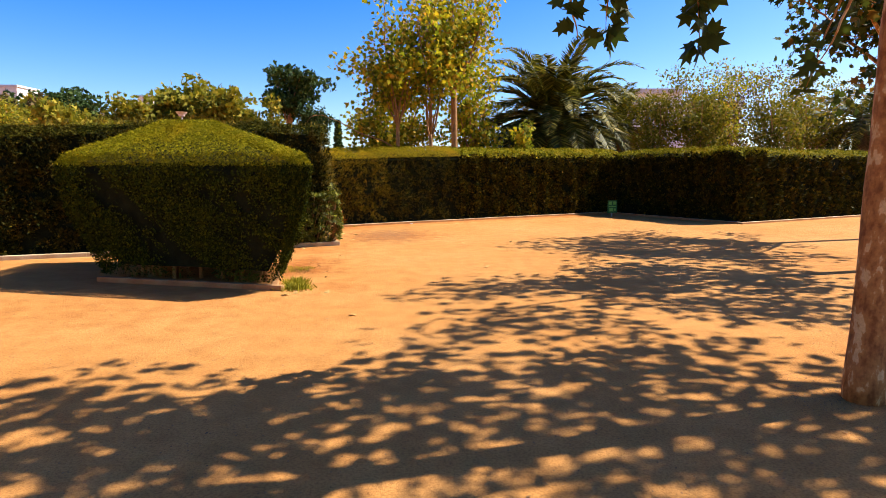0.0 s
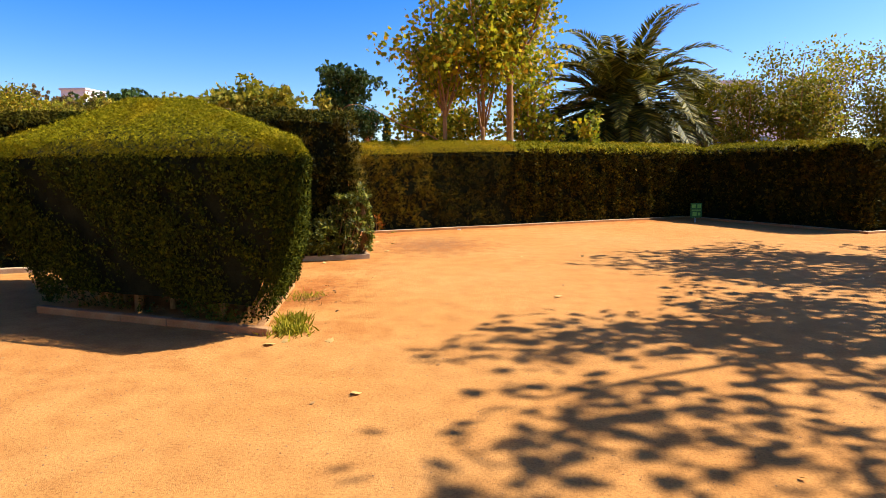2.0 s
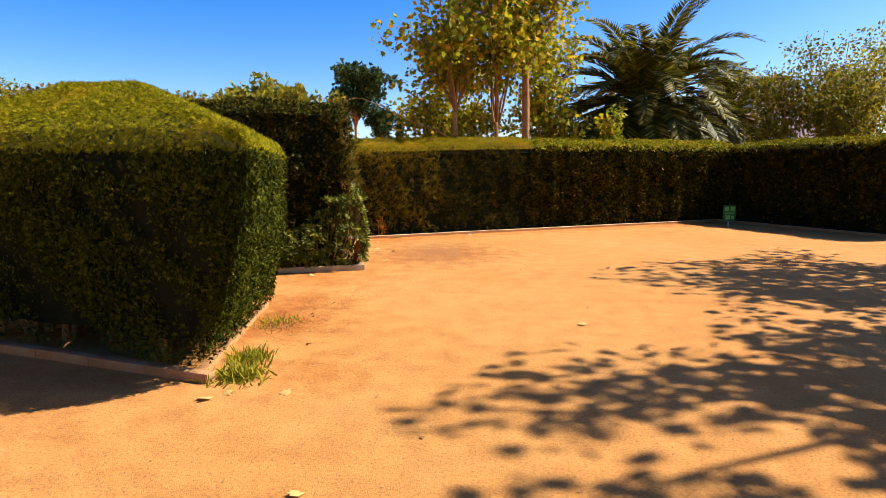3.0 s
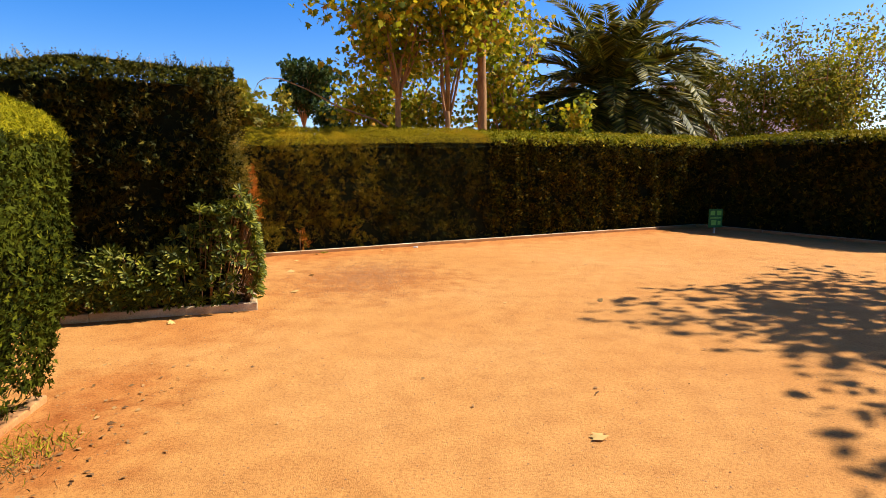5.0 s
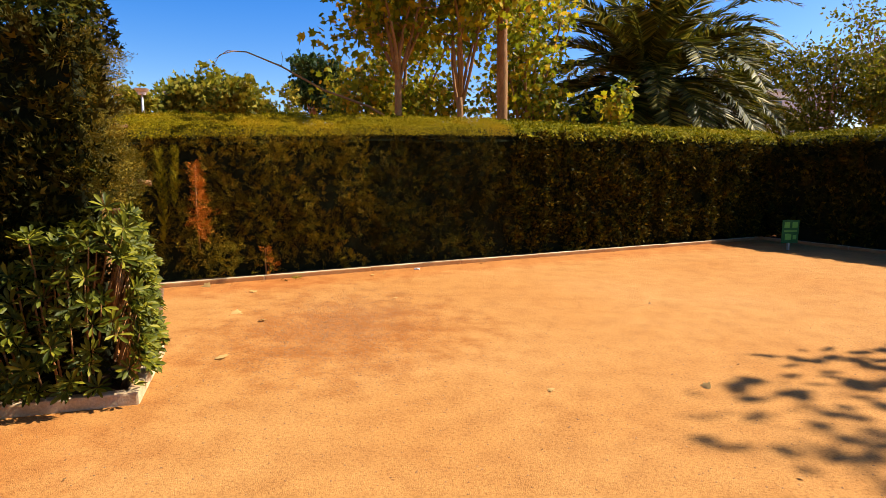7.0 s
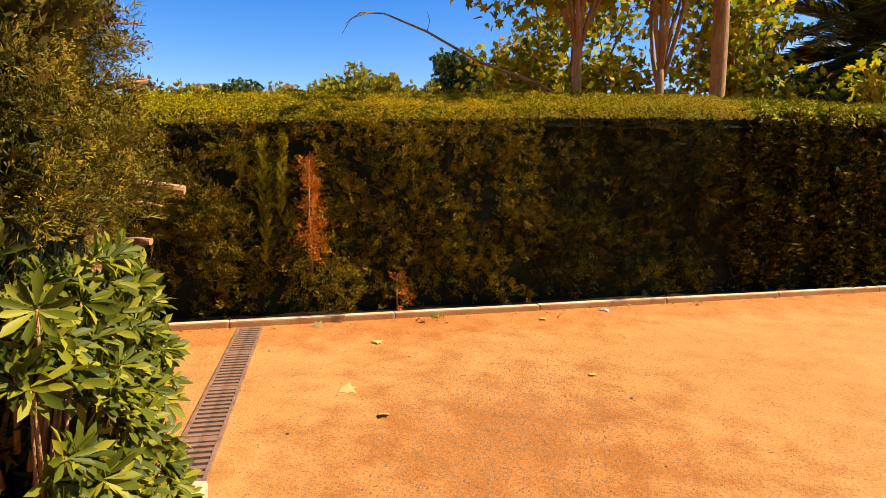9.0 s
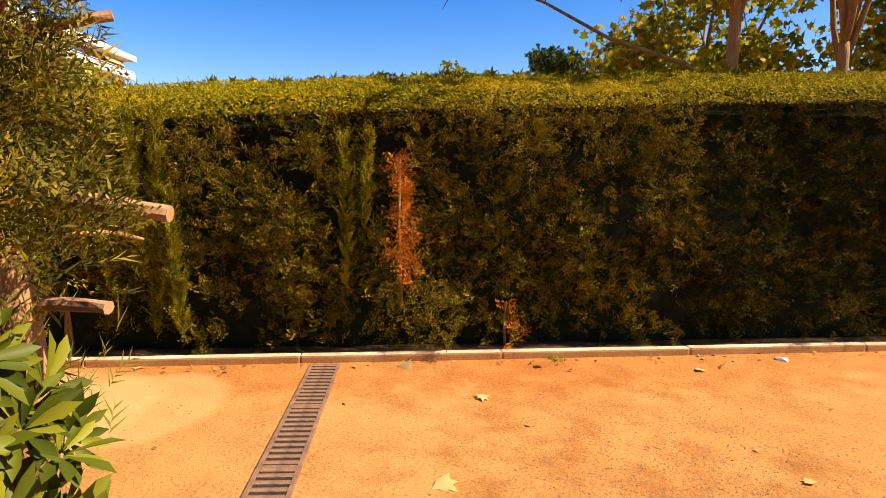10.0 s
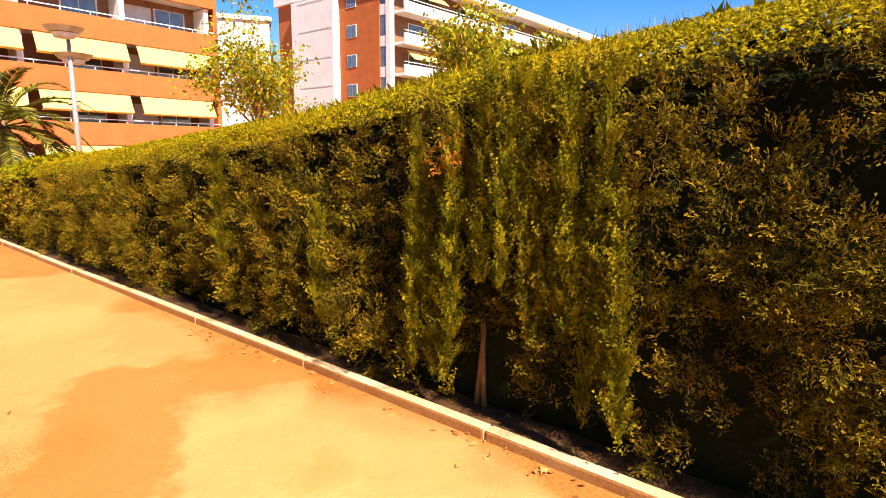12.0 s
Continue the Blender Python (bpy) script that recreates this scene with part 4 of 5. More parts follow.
def palm(label, at, height, reach, count, seed, trunk_r=0.35, dry=6):
    """A date palm: a fibrous trunk and arching fronds, each with its leaflets."""
    random.seed(seed)
    t = thing("palm_tree", label, "palm", at)
    v, f = tube_data([(0, 0, -0.05), (0, 0, height * 0.5), (0, 0, height * 0.85), (0, 0, height + 0.2)], [trunk_r, trunk_r * 0.9, trunk_r * 1.2, trunk_r * 0.7], 14, 0.06)
    smooth_mesh("trunk", v, f, PALM_TRUNK, t)
    for i in range(count + dry):
        w = i * 2.39996
        old = i >= count
        e = radians(random.uniform(-35, 0)) if old else radians(64 - 86 * (i / count) ** 1.25 + random.uniform(-16, 16))
        L = reach * random.uniform(0.85, 1.1) * (0.8 if old else 1)
        d = Vector((math.cos(w) * math.cos(e), math.sin(w) * math.cos(e), math.sin(e)))
        pts, p = [Vector((0, 0, height)) + Vector((math.cos(w), math.sin(w), 0)) * trunk_r * 0.4], None
        for k in range(10):
            d = (d + Vector((0, 0, -0.07 - 0.024 * k))).normalized()
            pts.append(pts[-1] + d * L / 10)
        r = [0.035 * (1 - 0.85 * k / 10) for k in range(11)]
        fr = smooth_mesh("frond", *tube_data(pts, r, 5), DRY if old else PALM, t)
        P, T, S, F = [], [], [], []
        for k in range(12, 96):
            a = k / 96 * 10
            j = min(int(a), 9)
            q = pts[j].lerp(pts[j + 1], a - j)
            tan = (pts[j + 1] - pts[j]).normalized()
            sid = tan.cross(Vector((0, 0, 1)))
            sid = sid.normalized() if sid.length > 0.05 else Vector((1, 0, 0))
            upv = sid.cross(tan)
            for s in (-1, 1):
                P.append(q)
                T.append(sid * s * 0.8 + tan * 0.65 + upv * 0.25 + Vector((0, 0, -0.12)) + Vector((random.uniform(-.1, .1), random.uniform(-.1, .1), random.uniform(-.1, .1))))
                S.append(0.5 * math.sin(math.pi * (0.12 + 0.8 * k / 96)) * reach / 4)
                F.append(upv)
        scatter("fringe", shape([(0, 0, 0), (-.06, .35, 0), (.06, .35, 0), (0, 1, -.1)], [(0, 2, 1), (1, 2, 3)]), np.array(P), np.array(T), np.array(S) * 1.25, DRY if old else PALM, fr, face=np.array(F))
    return t


palm("large date palm with arching dark green fronds", (5.15, 27.5, 0), 4.1, 4.6, 92, 501, 0.45, 16)
palm("date palm with drooping fronds half hidden", (9.2, 30.5, 0), 3.9, 3.4, 36, 502, 0.35, 8)
palm("date palm with drooping fronds at the edge of the trees", (19.5, 27.0, 0), 4.0, 3.2, 36, 503, 0.35, 8)
palm("small young palm behind the hedge", (-9.8, 34.8, 0), 2.9, 1.9, 22, 504, 0.25, 3)
palm("date palm in front of the apartment building", (-25.5, 6.1, 0), 2.2, 3.0, 34, 505, 0.4, 6)

# slim cypress far off
t = thing("tree", "slim dark cypress far off", "tree", (-10.8, 60, 0))
smooth_mesh("trunk", *tube_data([(0, 0, 0), (0, 0, 4)], [0.15, 0.08], 8), BARK, t)
crown_leaves(t, [(0, 0, 1 + 0.4 * i) for i in range(15)], [0.75 * (1 - i / 17) for i in range(15)], 90, 0.35, DEEP, CLUMP, droop=-0.9)

# dead branch reaching out from the tree behind the hedge
br = thing("dead_branch", "long bare grey dead branch above the hedge", "branch", (0, 0, 0))
v, f = tube_data([(-1.55, 19.6, 2.35), (-2.0, 19.3, 2.62), (-2.7, 18.9, 2.85), (-3.3, 18.55, 3.18), (-3.75, 18.25, 3.35), (-4.0, 18.1, 3.34), (-4.15, 18.0, 3.2)], [0.028, 0.023, 0.019, 0.014, 0.010, 0.007, 0.003], 6)
smooth_mesh("bough", v, f, BARK, br)
for twig in ([(-3.3, 18.55, 3.18), (-3.25, 18.5, 3.3), (-3.28, 18.5, 3.4)], [(-3.9, 18.15, 3.35), (-4.1, 18.05, 3.27), (-4.2, 18.0, 3.08)]):
    smooth_mesh("twig", *tube_data(twig, [0.008, 0.005, 0.003], 5), BARK, br)

# ---- broad-leaved shrub at the foot of the tall hedge ----
random.seed(61)
shrub = thing("shrub", "glossy broad-leaved evergreen shrub in rosettes against the hedge", "shrub", END2, TURN_2)
cen, axis = [], []
while len(cen) < 620:
    u = random.random()
    if u < 0.55:  # along the front of the hedge
        x = -random.random() ** 0.8 * 2.1
        h = 0.55 + 0.65 * max(0, 1 + x / 0.9) + 0.25 * noise.noise(Vector((x * 2, 0, 1)))
        z = 0.12 + random.random() * h
        y = 0.12 - 0.14 * math.sin(math.pi * min(1, z / (h + 0.1))) - 0.10 * random.random()
        n = Vector((0, -1, 0.5))
    elif u < 0.9:  # round the end
        y = random.random() * 0.72
        h = 1.12 - 0.25 * abs(y - 0.5)
        z = 0.12 + random.random() * h
        x = -0.17 + 0.13 * math.sin(math.pi * min(1, z / (h + 0.2))) + 0.07 * random.random() + 0.09 * max(0, 1 - z / 0.7)
        n = Vector((1, -0.2, 0.5))
    else:  # its top
        x, y = random.uniform(-0.6, -0.12), random.uniform(-0.05, 0.66)
        z = 1.08 + random.uniform(-0.05, 0.12) + 0.15 * x
        n = Vector((0.2, -0.2, 1))
    cen.append((x, y, z)), axis.append(n + Vector((random.uniform(-.5, .5), random.uniform(-.5, .5), random.uniform(-.2, .6))))
P, T, S, F = [], [], [], []
for c, a in zip(cen, axis):
    a = a.normalized()
    e1 = a.orthogonal().normalized()
    e2 = a.cross(e1)
    n = random.randint(8, 12)
    w0 = random.random() * 6.3
    for k in range(n):
        w = w0 + 2 * math.pi * k / n * 1.0 + random.uniform(-0.15, 0.15)
        d = e1 * math.cos(w) + e2 * math.sin(w)
        open_ = random.uniform(0.2, 0.9)
        P.append(Vector(c) + d * 0.006), T.append(d + a * open_), S.append(random.uniform(0.065, 0.105)), F.append(a)
scatter("leaves", BLADE, np.array(P), np.array(T), np.array(S), PITTO, shrub, face=np.array(F), smooth=True)
pieces = []
for c, a in list(zip(cen, axis))[::3]:
    b = Vector((c[0] * 0.8 - 0.15, min(max(c[1], 0.25), 0.8), max(0.0, c[2] - 0.45)))
    pieces.append(tube_data([b, (b + Vector(c)) / 2 + Vector((0, 0, -0.03)), Vector(c)], [0.010, 0.007, 0.004], 5))
tagged(smooth_mesh("branchwork", *join_data(pieces), BARK, shrub), kind="stuff")

# ---- ragged cypress at the end of the tall hedge, with sawn branches ----
random.seed(71)
cy = thing("cypress_tree", "ragged cypress with sawn branches and sparse sunlit sprays", "tree", (-3.0, 13.26, 0), TURN_2)
smooth_mesh("trunk", *tube_data([(0, 0, -0.05), (0.03, -0.02, 0.9), (-0.02, -0.03, 1.7), (0.0, 0.0, 2.4)], [0.075, 0.06, 0.05, 0.025], 9, 0.06), BARK, cy)
tips = []
for k, (z, w, L, r, cut) in enumerate(((1.17, -4, 0.28, 0.022, True), (1.3, 2, 0.30, 0.012, False), (1.42, -8, 0.40, 0.028, True), (1.5, -20, 0.3, 0.014, False), (1.65, -40, 0.34, 0.014, False), (1.78, 5, 0.26, 0.018, True), (1.95, -15, 0.30, 0.012, False), (2.05, 30, 0.26, 0.012, False), (2.15, -50, 0.4, 0.012, False), (2.25, 10, 0.26, 0.010, False), (1.8, -70, 0.5, 0.014, False), (2.3, -80, 0.4, 0.012, False))):
    d = (math.cos(radians(w)), math.sin(radians(w)), 0.2)
    p, rr = limb((0, 0, z), d, L, r * 0.85, r * (0.7 if cut else 0.35), 7, 0.11 if cut else 0.24)
    b = link_mesh("branch", *tube_data(p, rr, 8, 0.12), SAWN if cut else BARK)
    under(b, cy, "sawn-off branch" if cut else "")
    tips += [q for q in p[1 if not cut else 2:]] * (2 if not cut else 1)
c = np.array([tuple(q) for q in tips])
SPRAYS = 4200
idx = rng.integers(0, len(c), SPRAYS)
off = rng.normal(size=(SPRAYS, 3)) * np.array([0.085, 0.10, 0.12]) + np.array([-0.06, -0.08, 0.0])
spot = c[idx] + off
spot = spot[(spot[:, 0] < 0.13) & (spot[:, 2] > 1.42) & (spot[:, 2] < 2.5) & (spot[:, 1] < 0.14)]
scatter("spray_growth", FAN, spot, np.array([0.35, 0.05, 0.5]) + rng.normal(size=spot.shape) * 0.4, rng.uniform(0.05, 0.09, len(spot)), RAGGED, cy)

# ---- dead and pale patches in the long hedge ----
def hedge_tuft(name, label, s, z0, z1, width, mat, count, out=0.10, size=0.09):
    base = o + U * s + N * out
    t = thing(name, label, "branch", base, TURN_H)
    g = np.random.default_rng(int(s * 100))
    z = g.uniform(z0, z1, count)
    k = (z - z0) / (z1 - z0)
    x = g.normal(size=count) * width * (0.3 + 0.75 * np.exp(-((k - 0.3) / 0.25) ** 2)) * 0.5 + 0.05 * (1 - k)
    pos = np.stack([x, g.uniform(-0.06, 0.10, count), z], 1)
    tip = np.stack([g.normal(size=count) * 0.5, -0.5 + g.normal(size=count) * 0.3, g.normal(size=count) * 0.5 + 0.2], 1)
    smooth_mesh("bough", *tube_data([(0.02, 0.16, max(0, z0 - 0.2)), (0, 0.12, (z0 + z1) / 2), (0.01, 0.1, z1)], [0.014, 0.01, 0.005], 5), BARK, t)
    scatter("spray_growth", FAN, pos, tip, 1.15 * size * g.uniform(0.6, 1.3, count), mat, t)


def s_of(x):
    return (x - o.x) / U.x


hedge_tuft("dead_cypress_bough", "dead orange-brown cypress bough in the hedge", s_of(-3.76), 0.60, 1.56, 0.13, DEAD, 230, 0.13, 0.075)
hedge_tuft("dead_cypress_bough", "dried brown sprays low in the hedge", s_of(-3.02), 0.10, 0.42, 0.10, DEAD, 24, 0.05)
hedge_tuft("dead_cypress_bough", "small dried orange twig in the hedge", s_of(-5.98), 1.42, 1.55, 0.16, DEAD, 40, 0.10, 0.07)

# ---- drain ----
A, B = Vector((-4.13, 15.90, 0)), Vector((-2.66, 13.19, 0))
ang = math.degrees(math.atan2((B - A).y, (B - A).x))
drain = thing("drain_grate", "rusty iron slotted drain grating set in the sand", "drain", A, ang)
L = (B - A).length
# solid slab level with the sand, painted near-black as shade between the bars
part("slot_shade", box(0, L, -0.088, 0.088, -0.2, 0.003), SLOT_SHADE, drain, "near-black slab painted as the shade under the bars")
part("side_rail", box(0, L, -0.112, -0.088, -0.1, 0.012, bevel=0.003), IRON, drain)
part("side_rail", box(0, L, 0.088, 0.112, -0.1, 0.012, bevel=0.003), IRON, drain)
bar = None
for i in range(int(L / 0.062)):
    wide = i % 12 == 0
    if wide:
        ob = part("cross_piece", box(-0.03, 0.03, -0.088, 0.088, -0.03, 0.013, bevel=0.003), IRON, drain)
    elif bar is None:
        ob = bar = part("bar", box(-0.017, 0.017, -0.088, 0.088, -0.03, 0.011, bevel=0.003), IRON, drain)
    else:
        ob = new("bar", bar.data)
        ob.parent = drain
    ob.matrix_local = pose(0.03 + i * 0.062, 0, 0)

# ---- small sign in the corner ----
sg = thing("sign", "small green information sign on a short post by the hedge", "sign", (6.07, 20.62, 0), 15.0)
part("post", box(-0.02, 0.02, -0.02, 0.02, -0.05, 0.33, bevel=0.004), LAMP_METAL, sg)
pl = part("plate", box(-0.19, 0.19, -0.035, -0.02, 0.14, 0.59, bevel=0.006), SIGN_GREEN, sg)
for x0, x1, z0, z1 in ((-0.15, -0.03, 0.5, 0.61), (0.03, 0.15, 0.5, 0.61), (-0.15, 0.15, 0.42, 0.45), (-0.12, 0.02, 0.26, 0.38), (0.06, 0.14, 0.27, 0.36)):
    part("marking", box(x0, x1, -0.039, -0.035, z0 - 0.06, z1 - 0.06), SIGN_PALE, pl, "pale unreadable marking")


# ---- fallen leaves, pebbles, weeds ----
def fallen(x, y, size, turn, mat=FALLEN):
    t = scatter("fallen_leaf", LOBED, np.array([[0, 0, 0.012]]), np.array([[1.0, 0, 0.0]]), size, mat, face=np.array([[0, 0, 1.0]]), kind="")
    t.matrix_world = pose(x, y, 0, random.uniform(-3, 3), random.uniform(-3, 3), turn)
    return tagged(t, "dry yellow-brown fallen plane leaf on the sand", "leaf", "fallen leaves")


random.seed(81)
for x, y, s in ((-1.5, 7.45, 0.13), (-0.98, 6.22, 0.12), (-2.0, 7.28, 0.17), (-1.97, 7.42, 0.12), (0.75, 9.5, 0.15), (-3.5, 16.12, 0.18), (-2.66, 14.83, 0.18), (-1.02, 15.62, 0.10), (-2.75, 16.62, 0.12), (-2.65, 16.6, 0.1), (-1.42, 17.3, 0.14), (-2.1, 13.35, 0.17), (-2.9, 11.9, 0.12), (1.58, 13.0, 0.11), (-2.85, 15.9, 0.14), (-2.25, 14.5, 0.13), (0.45, 12.9, 0.08), (-1.6, 17.1, 0.12), (-5.3, 15.2, 0.08)):
    fallen(x, y, s * 0.72, random.uniform(0, 360))
g = np.random.default_rng(5)
n = 420
fp = np.stack([g.uniform(-8, 9, n), g.uniform(1, 17, n), np.full(n, 0.008)], 1)
fp[:150] = np.column_stack([g.normal(size=(150, 2)) * [0.22, 0.75] + [-2.15, 9.3], np.full(150, 0.008)])
scatter("leaf_litter", OVAL, fp, g.normal(size=(n, 3)) * [1, 1, 0.1], g.uniform(0.015, 0.05, n), leafy("dry_litter", [(0, (0.12, 0.06, 0.025)), (1, (0.35, 0.2, 0.07))], 0.1), face=np.tile([0, 0, 1.0], (n, 1)))
tagged(bpy.data.objects["leaf_litter"], "scraps of dry leaf and twig on the sand", "litter", kind="stuff")
n = 260
kp = [CORNER - U * random.uniform(1.0, 17.0) + N * abs(random.gauss(0.02, 0.10)) for _ in range(n)]
scatter("kerb_litter", OVAL, np.array([(v.x, v.y, 0.01) for v in kp]), g.normal(size=(n, 3)) * [1, 1, 0.15], g.uniform(0.015, 0.055, n), leafy("dry_kerb_litter", [(0, (0.20, 0.07, 0.02)), (1, (0.42, 0.20, 0.05))], 0.1), face=np.tile([0, 0, 1.0], (n, 1)))
tagged(bpy.data.objects["kerb_litter"], "brown dry leaf scraps gathered along the kerb", "litter", kind="stuff")
bm = bmesh.new()
bmesh.ops.create_icosphere(bm, subdivisions=2, radius=0.042)
for v in bm.verts:
    v.co = Vector((v.co.x * 1.3, v.co.y, abs(v.co.z) * 0.55)) * (1 + 0.35 * noise.noise(v.co * 40))
wrap = part("plastic_wrapper", bm, plain("crumpled_plastic", [(0.3, (0.34, 0.30, 0.27)), (0.7, (0.5, 0.47, 0.44))], 20, 0.3, spec=0.6))
wrap.location = (-0.98, 17.7, 0.0)
tagged(wrap, "small crumpled clear plastic wrapper by the kerb", "litter")
# gravel, thickest in the coarse patch and round the plane tree's foot
n = 20000
gp = np.concatenate([g.normal(size=(500, 2)) * [0.3, 0.22] + [2.75, 3.95], np.stack([g.uniform(-5, 5, n // 2), g.uniform(1.5, 16, n // 2)], 1), g.normal(size=(n // 2, 2)) * [0.5, 0.85] + [-1.4, 14.5]])
keep = (gp - np.array(xy(CORNER))) @ np.array([N.x, N.y]) > 0.06
gp = gp[keep]
STONE = shape([(-.5, 0, 0), (0, -.45, 0), (.5, .05, 0), (.05, .5, 0), (0, 0, .45)], [(0, 1, 4), (1, 2, 4), (2, 3, 4), (3, 0, 4)])
ang = g.uniform(0, 6.28, len(gp))
scatter("gravel", STONE, np.column_stack([gp, np.full(len(gp), -0.001)]), np.column_stack([np.cos(ang), np.sin(ang), 0 * ang]), g.uniform(0.006, 0.018, len(gp)), PEBBLE, face=np.tile([0, 0, 1.0], (len(gp), 1)))
tagged(bpy.data.objects["gravel"], "loose small gravel on the sand", "gravel", kind="stuff")


def weeds(x, y, r, count, h, seed, mat=GRASS):
    g = np.random.default_rng(seed)
    t = thing("grass_tuft", "tuft of thin sunlit grass growing by the kerb", "grass", (x, y, 0))
    p = g.normal(size=(count, 3)) * [r, r, 0]
    scatter("turf", shape([(-.07, 0, 0), (.07, 0, 0), (.06, .5, .03), (-.06, .5, .03), (0, 1, .2)], [(0, 1, 2), (0, 2, 3), (3, 2, 4)]), p, np.column_stack([g.normal(size=(count, 2)) * 0.8, np.ones(count)]), h * g.uniform(0.3, 1.0, count) * 0.7, mat, t)


for i, (x, y, r, c, h) in enumerate(((-2.02, 7.74, 0.09, 520, 0.17), (-2.12, 8.15, 0.08, 420, 0.15), (-2.4, 9.3, 0.14, 420, 0.08), (-2.3, 9.1, 0.10, 260, 0.06), (-2.6, 16.85, 0.04, 60, 0.09))):
    weeds(x, y, r, c, h, 900 + i, RUSSET if i == 3 else GRASS)


# ---- buildings ----
def apartment_a():
    """Orange brick block with long balconies, rails and cream awnings; x runs along the front, -y faces the park."""
    b = thing("apartment_building", "orange brick apartment block with long balconies, white rails and cream awnings", "building", (-24.84, -19.77, 0), 123.3)
    Lb, dp = 38.0, 12.0
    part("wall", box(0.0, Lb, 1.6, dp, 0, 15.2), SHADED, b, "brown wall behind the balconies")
    part("roof", box(0, Lb + 0.3, 0.0, dp + 0.2, 15.2, 15.7), BRICK, b)
    part("end_wall", box(Lb, Lb + 0.3, 0.3, dp, 0, 15.2), BRICK, b, "orange brick end wall")
    for k in range(5):
        rail = 0.25 + 2.96 * k + (0.05 if k else 0.0)
        z1, z0 = rail - 0.22, rail - 1.5
        bal = part("balcony", box(0.2, Lb, 0.0, 0.22, z0, z1, bevel=0.02), BRICK, b, "orange brick balcony front")
        part("slab", box(0.2, Lb, 0.22, 1.6, z0 + 0.05, z0 + 0.3), RENDERED, bal)
        part("handrail", box(0.2, Lb, 0.06, 0.12, rail - 0.05, rail), RAIL, bal, "white rail")
        post = part("rail_post", box(0, 0.04, 0.07, 0.11, z1, rail - 0.05), RAIL, bal)
        post.location.x = 0.4
        for i in range(1, 25):
            more = new("rail_post", post.data)
            more.parent, more.location = bal, (0.4 + i * 1.5, 0, 0)
        for i in range(7):
            x0 = 1.0 + i * 5.3
            w = part("window", box(x0 + 1.9, x0 + 3.9, 1.54, 1.6, rail - 0.9, rail + 1.15), RENDERED, b, "pale window frame")
            part("pane", box(x0 + 2.0, x0 + 2.87, 1.52, 1.54, rail - 0.85, rail + 1.1), GLASS, w)
            part("pane", box(x0 + 2.93, x0 + 3.8, 1.52, 1.54, rail - 0.85, rail + 1.1), GLASS, w)
            if i % 3 == 0:
                part("shutter", box(x0 + 0.1, x0 + 1.7, 1.5, 1.6, rail - 0.7, rail + 1.1), SHUTTER, b, "grey roller shutter")
            part("pier", box(x0 + 4.55, x0 + 4.85, 0.25, 1.6, rail - 1.3, rail + 1.42), RENDERED, b, "white pier")
            if k < 3 and (i + k) % 5 != 4:
                bm = bmesh.new()
                add_box(bm, x0, x0 + 4.7, 0, 1.2, -0.012, 0.012)
                add_box(bm, x0, x0 + 4.7, -0.012, 0.012, -0.2, 0.0)
                aw = part("awning", bm, AWNING, b, "cream cloth awning let down")
                aw.matrix_local = pose(0, -0.38, rail + 0.42, 66, 0, 0)
    return b


apartment_a()


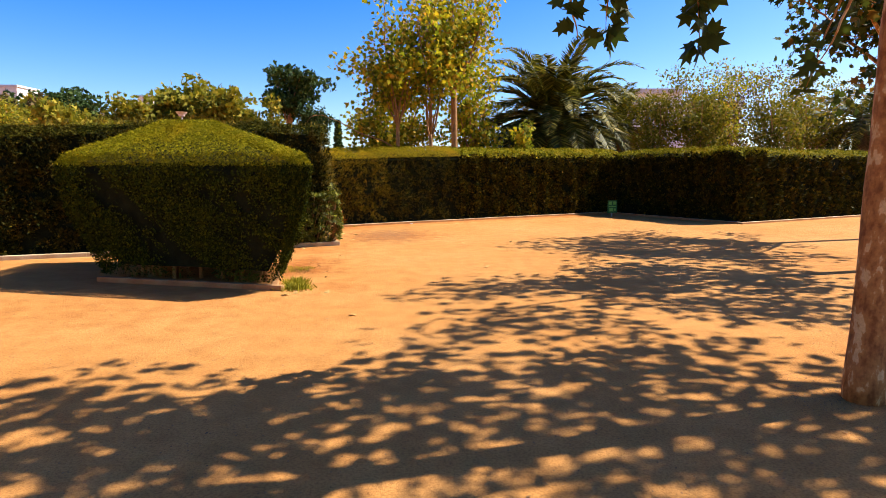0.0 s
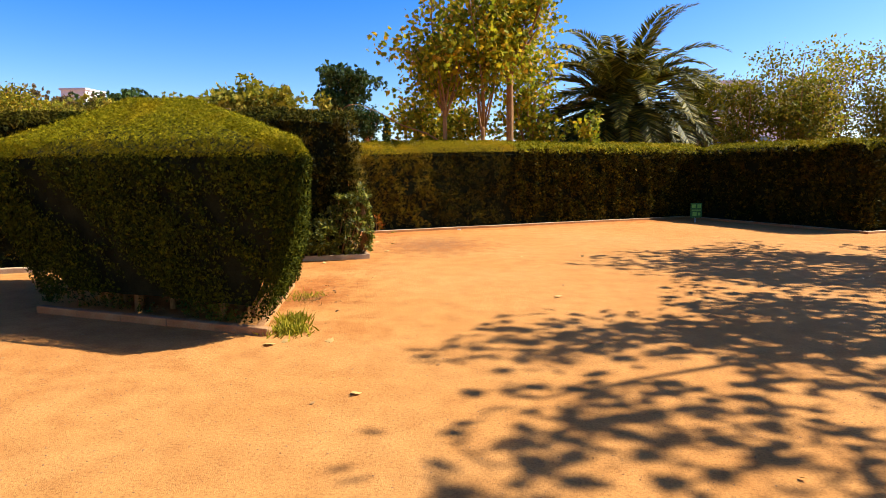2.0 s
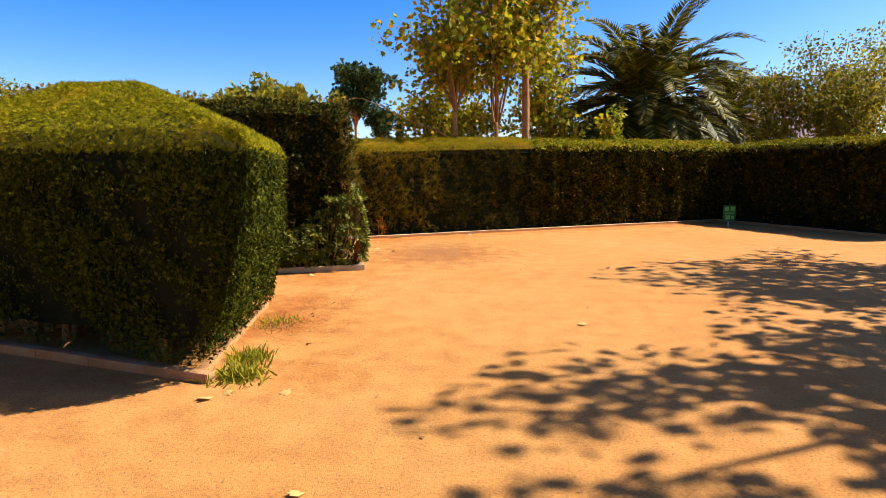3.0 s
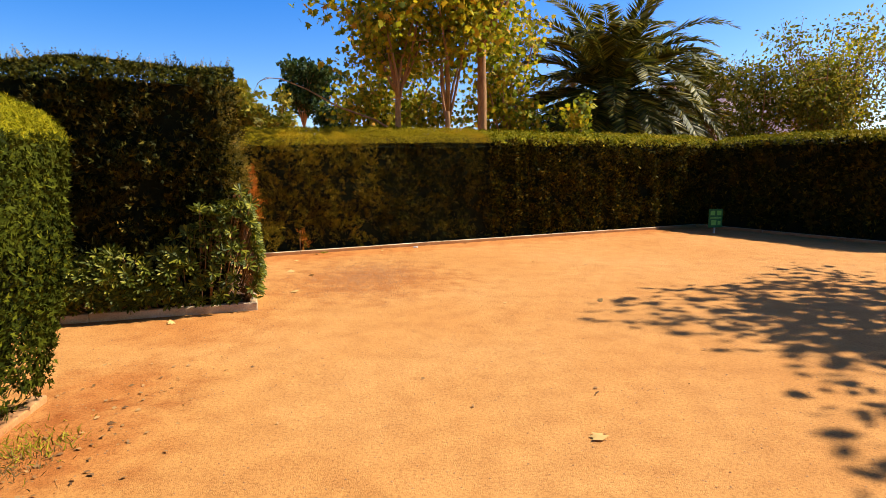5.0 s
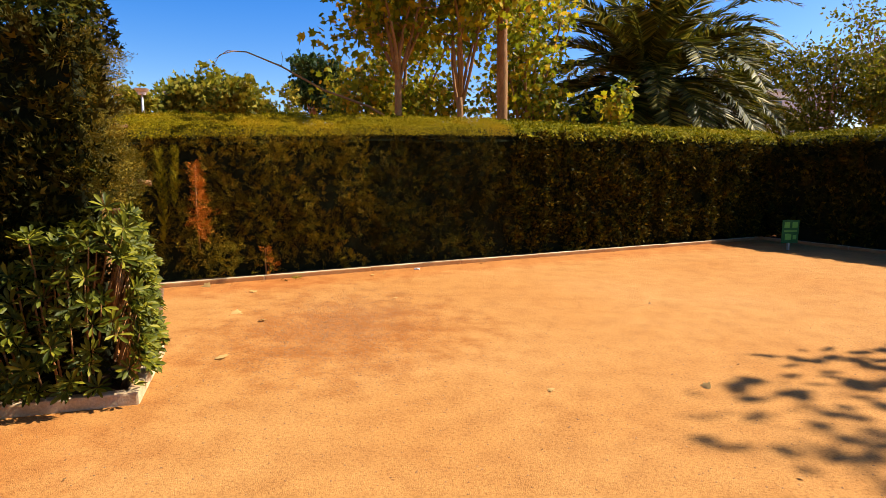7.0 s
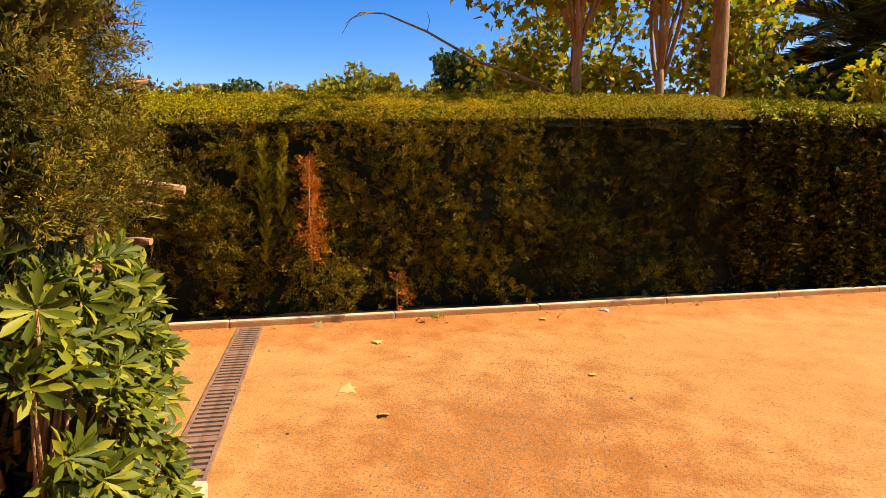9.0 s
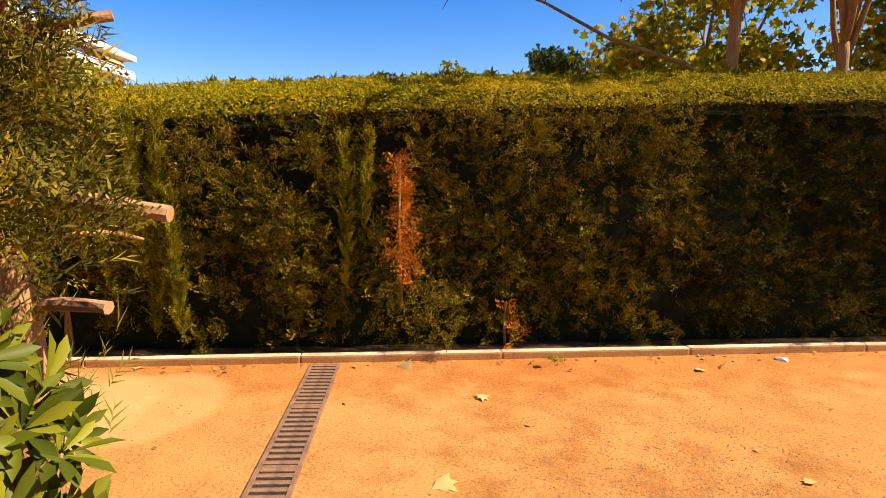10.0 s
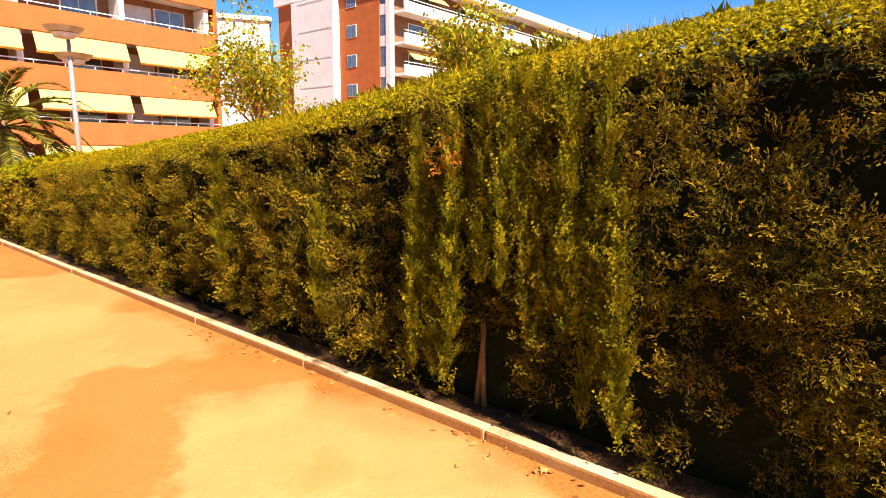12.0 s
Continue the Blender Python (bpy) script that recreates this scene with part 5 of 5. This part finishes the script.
def apartment_b():
    """Brick and white block farther off; x runs along its white balcony front."""
    b = thing("apartment_building", "brick-red and white apartment block with glazed corner and flat roof", "building", (-61.2, 27.4, 0), 122.0)
    Lb, dp, top_z = 62.0, 18.5, 19.0
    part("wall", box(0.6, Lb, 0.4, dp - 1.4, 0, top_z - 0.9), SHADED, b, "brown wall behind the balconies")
    part("end_wall", box(0.0, 0.6, 1.5, dp, 0, top_z - 0.6), BRICK, b, "brick-red gable wall")
    part("corner_pier", box(0.0, 0.6, 0.0, 0.6, 0, top_z - 0.5), RENDERED, b, "white corner pier")
    part("roof", box(-0.4, Lb + 0.4, -1.6, dp + 0.3, top_z - 0.9, top_z), RENDERED, b, "white roof edge")
    part("bay", box(-0.9, 0.0, 7.6, 14.8, 0, top_z - 1.2), RENDERED, b, "white projecting bay")
    for k in range(6):
        z = 0.35 + 3.0 * k
        for y0 in (4.9,):
            w = part("window", box(-0.05, 0.0, y0, y0 + 1.5, z + 0.9, z + 2.2), RENDERED, b, "white window frame")
            part("pane", box(-0.07, -0.05, y0 + 0.08, y0 + 0.72, z + 0.97, z + 2.13), GLASS, w)
            part("pane", box(-0.07, -0.05, y0 + 0.78, y0 + 1.42, z + 0.97, z + 2.13), GLASS, w)
        part("corner_glazing", box(0.1, 0.3, 0.62, 1.48, z + 0.6, z + 2.6), GLASS, b, "bluish corner glazing")
        part("spandrel", box(0.05, 0.4, 0.62, 1.48, z - 0.4, z + 0.6), RENDERED, b)
        part("bay_joint", box(-0.93, -0.9, 7.9, 13.5, z + 2.1, z + 2.25), SHUTTER, b)
        bal = part("balcony", box(0.7, Lb, -1.4, -1.2, z - 0.3, z + 0.75), RENDERED, b, "white balcony front")
        part("slab", box(0.7, Lb, -1.2, 0.4, z - 0.3, z - 0.05), RENDERED, bal)
        part("handrail", box(0.7, Lb, -1.36, -1.28, z + 0.98, z + 1.04), RAIL, bal)
        for i in range(7):
            x0 = 3 + i * 8.4
            w = part("window", box(x0, x0 + 3.4, 0.33, 0.4, z, z + 2.2), RENDERED, b, "white window frame")
            part("pane", box(x0 + 0.1, x0 + 3.3, 0.31, 0.33, z + 0.1, z + 2.1), GLASS, w)
            if (i + k) % 3 != 1:
                aw = part("awning", box(x0 - 1.0, x0 + 4.4, 0, 1.5, -0.02, 0.02), AWNING, b, "cream cloth awning")
                aw.matrix_local = pose(0, -1.5, z + 1.35, 42, 0, 0)
    for x in (14, 26, 40):
        c = part("chimney", box(x, x + 1.4, 3.0, 4.2, top_z, top_z + 1.5), BRICK, b, "brick chimney")
        part("cap", box(x - 0.15, x + 1.55, 2.85, 4.35, top_z + 1.5, top_z + 1.7), SHADED, c)
    return b


apartment_b()
for (x, y, w, d, h, lab) in ((-112, 150, 7, 8, 23.2, "pale apartment block far off over the trees"), (-84, 165, 3.5, 6, 22.5, "pale apartment block far off over the trees"), (22.8, 62, 4.5, 8, 9.8, "pale pinkish house behind the palms"), (30, 66, 7, 8, 9.0, "pale house behind the trees"), (-80, 9.5, 6, 7, 16.5, "white block behind the brick buildings")):
    b = thing("distant_building", lab, "building", (x, y, 0))
    part("wall", box(-w / 2, w / 2, 0, d, 0, h), RENDERED, b)
    part("roof", box(-w / 2 - 0.3, w / 2 + 0.3, -0.3, d + 0.3, h, h + 0.5), SHUTTER, b)
    for k in range(int(h / 3)):
        for i in range(int(w / 3)):
            wn = part("window", box(-w / 2 + 0.9 + i * 3, -w / 2 + 2.1 + i * 3, -0.05, 0.0, 0.9 + k * 3, 2.3 + k * 3), SHUTTER, b)
            part("pane", box(-w / 2 + 1.0 + i * 3, -w / 2 + 2.0 + i * 3, -0.07, -0.05, 1.0 + k * 3, 2.2 + k * 3), GLASS, wn)

# small trees before the buildings
tree("small tree with yellow-green leaves beyond the hedge", (-20.3, 14.1, 0), 2.3, 0.07, (3.5, 2.5, 1.2), YELLOW, BARK, OVAL, 0.12, 52, 0.6, 8, 5, 601)
tree("rounded olive tree beyond the hedge", (-18.6, 19.95, 0), 2.8, 0.1, (4.3, 1.7, 0.75), YELLOW, BARK, OVAL, 0.14, 48, 0.6, 9, 5, 602)
tree("rounded olive tree beyond the hedge", (-16.9, 21.6, 0), 1.9, 0.1, (3.6, 1.5, 0.6), OLIVE, BARK, OVAL, 0.12, 60, 0.6, 9, 5, 603, mat2=YELLOW)


def street_lamp(at, height, heads):
    t = thing("street_lamp", "tall metal park lamp with disc shaped heads", "lamp", at)
    part("base", box(-0.12, 0.12, -0.12, 0.12, 0, 0.3, bevel=0.02), LAMP_METAL, t)
    smooth_mesh("pole", *tube_data([(0, 0, 0), (0, 0, height * 0.55), (0, 0, height)], [0.09, 0.07, 0.05], 10), LAMP_METAL, t)
    for dx, dz, r in heads:
        bm = bmesh.new()
        bmesh.ops.create_cone(bm, segments=20, radius1=r * 0.75, radius2=r, depth=0.14, cap_ends=True, matrix=Matrix.Translation((dx, 0, height + dz)))
        h = part("head", bm, LAMP_METAL, t, "flat disc lamp head")
        bm = bmesh.new()
        bmesh.ops.create_cone(bm, segments=14, radius1=r * 0.5, radius2=r * 0.6, depth=0.12, cap_ends=True, matrix=Matrix.Translation((dx, 0, height + dz - 0.14)))
        part("diffuser", bm, RENDERED, h, "white diffuser")
        smooth_mesh("arm", *tube_data([(0, 0, height + dz - 0.1), (dx, 0, height + dz)], [0.03, 0.03], 6), LAMP_METAL, t)


street_lamp((-22.2, 9.2, 0), 4.6, ((-0.35, -0.5, 0.5), (0.35, 0.1, 0.5)))
street_lamp((-16.5, 37.0, 0), 5.2, ((0.0, 0.1, 0.35),))
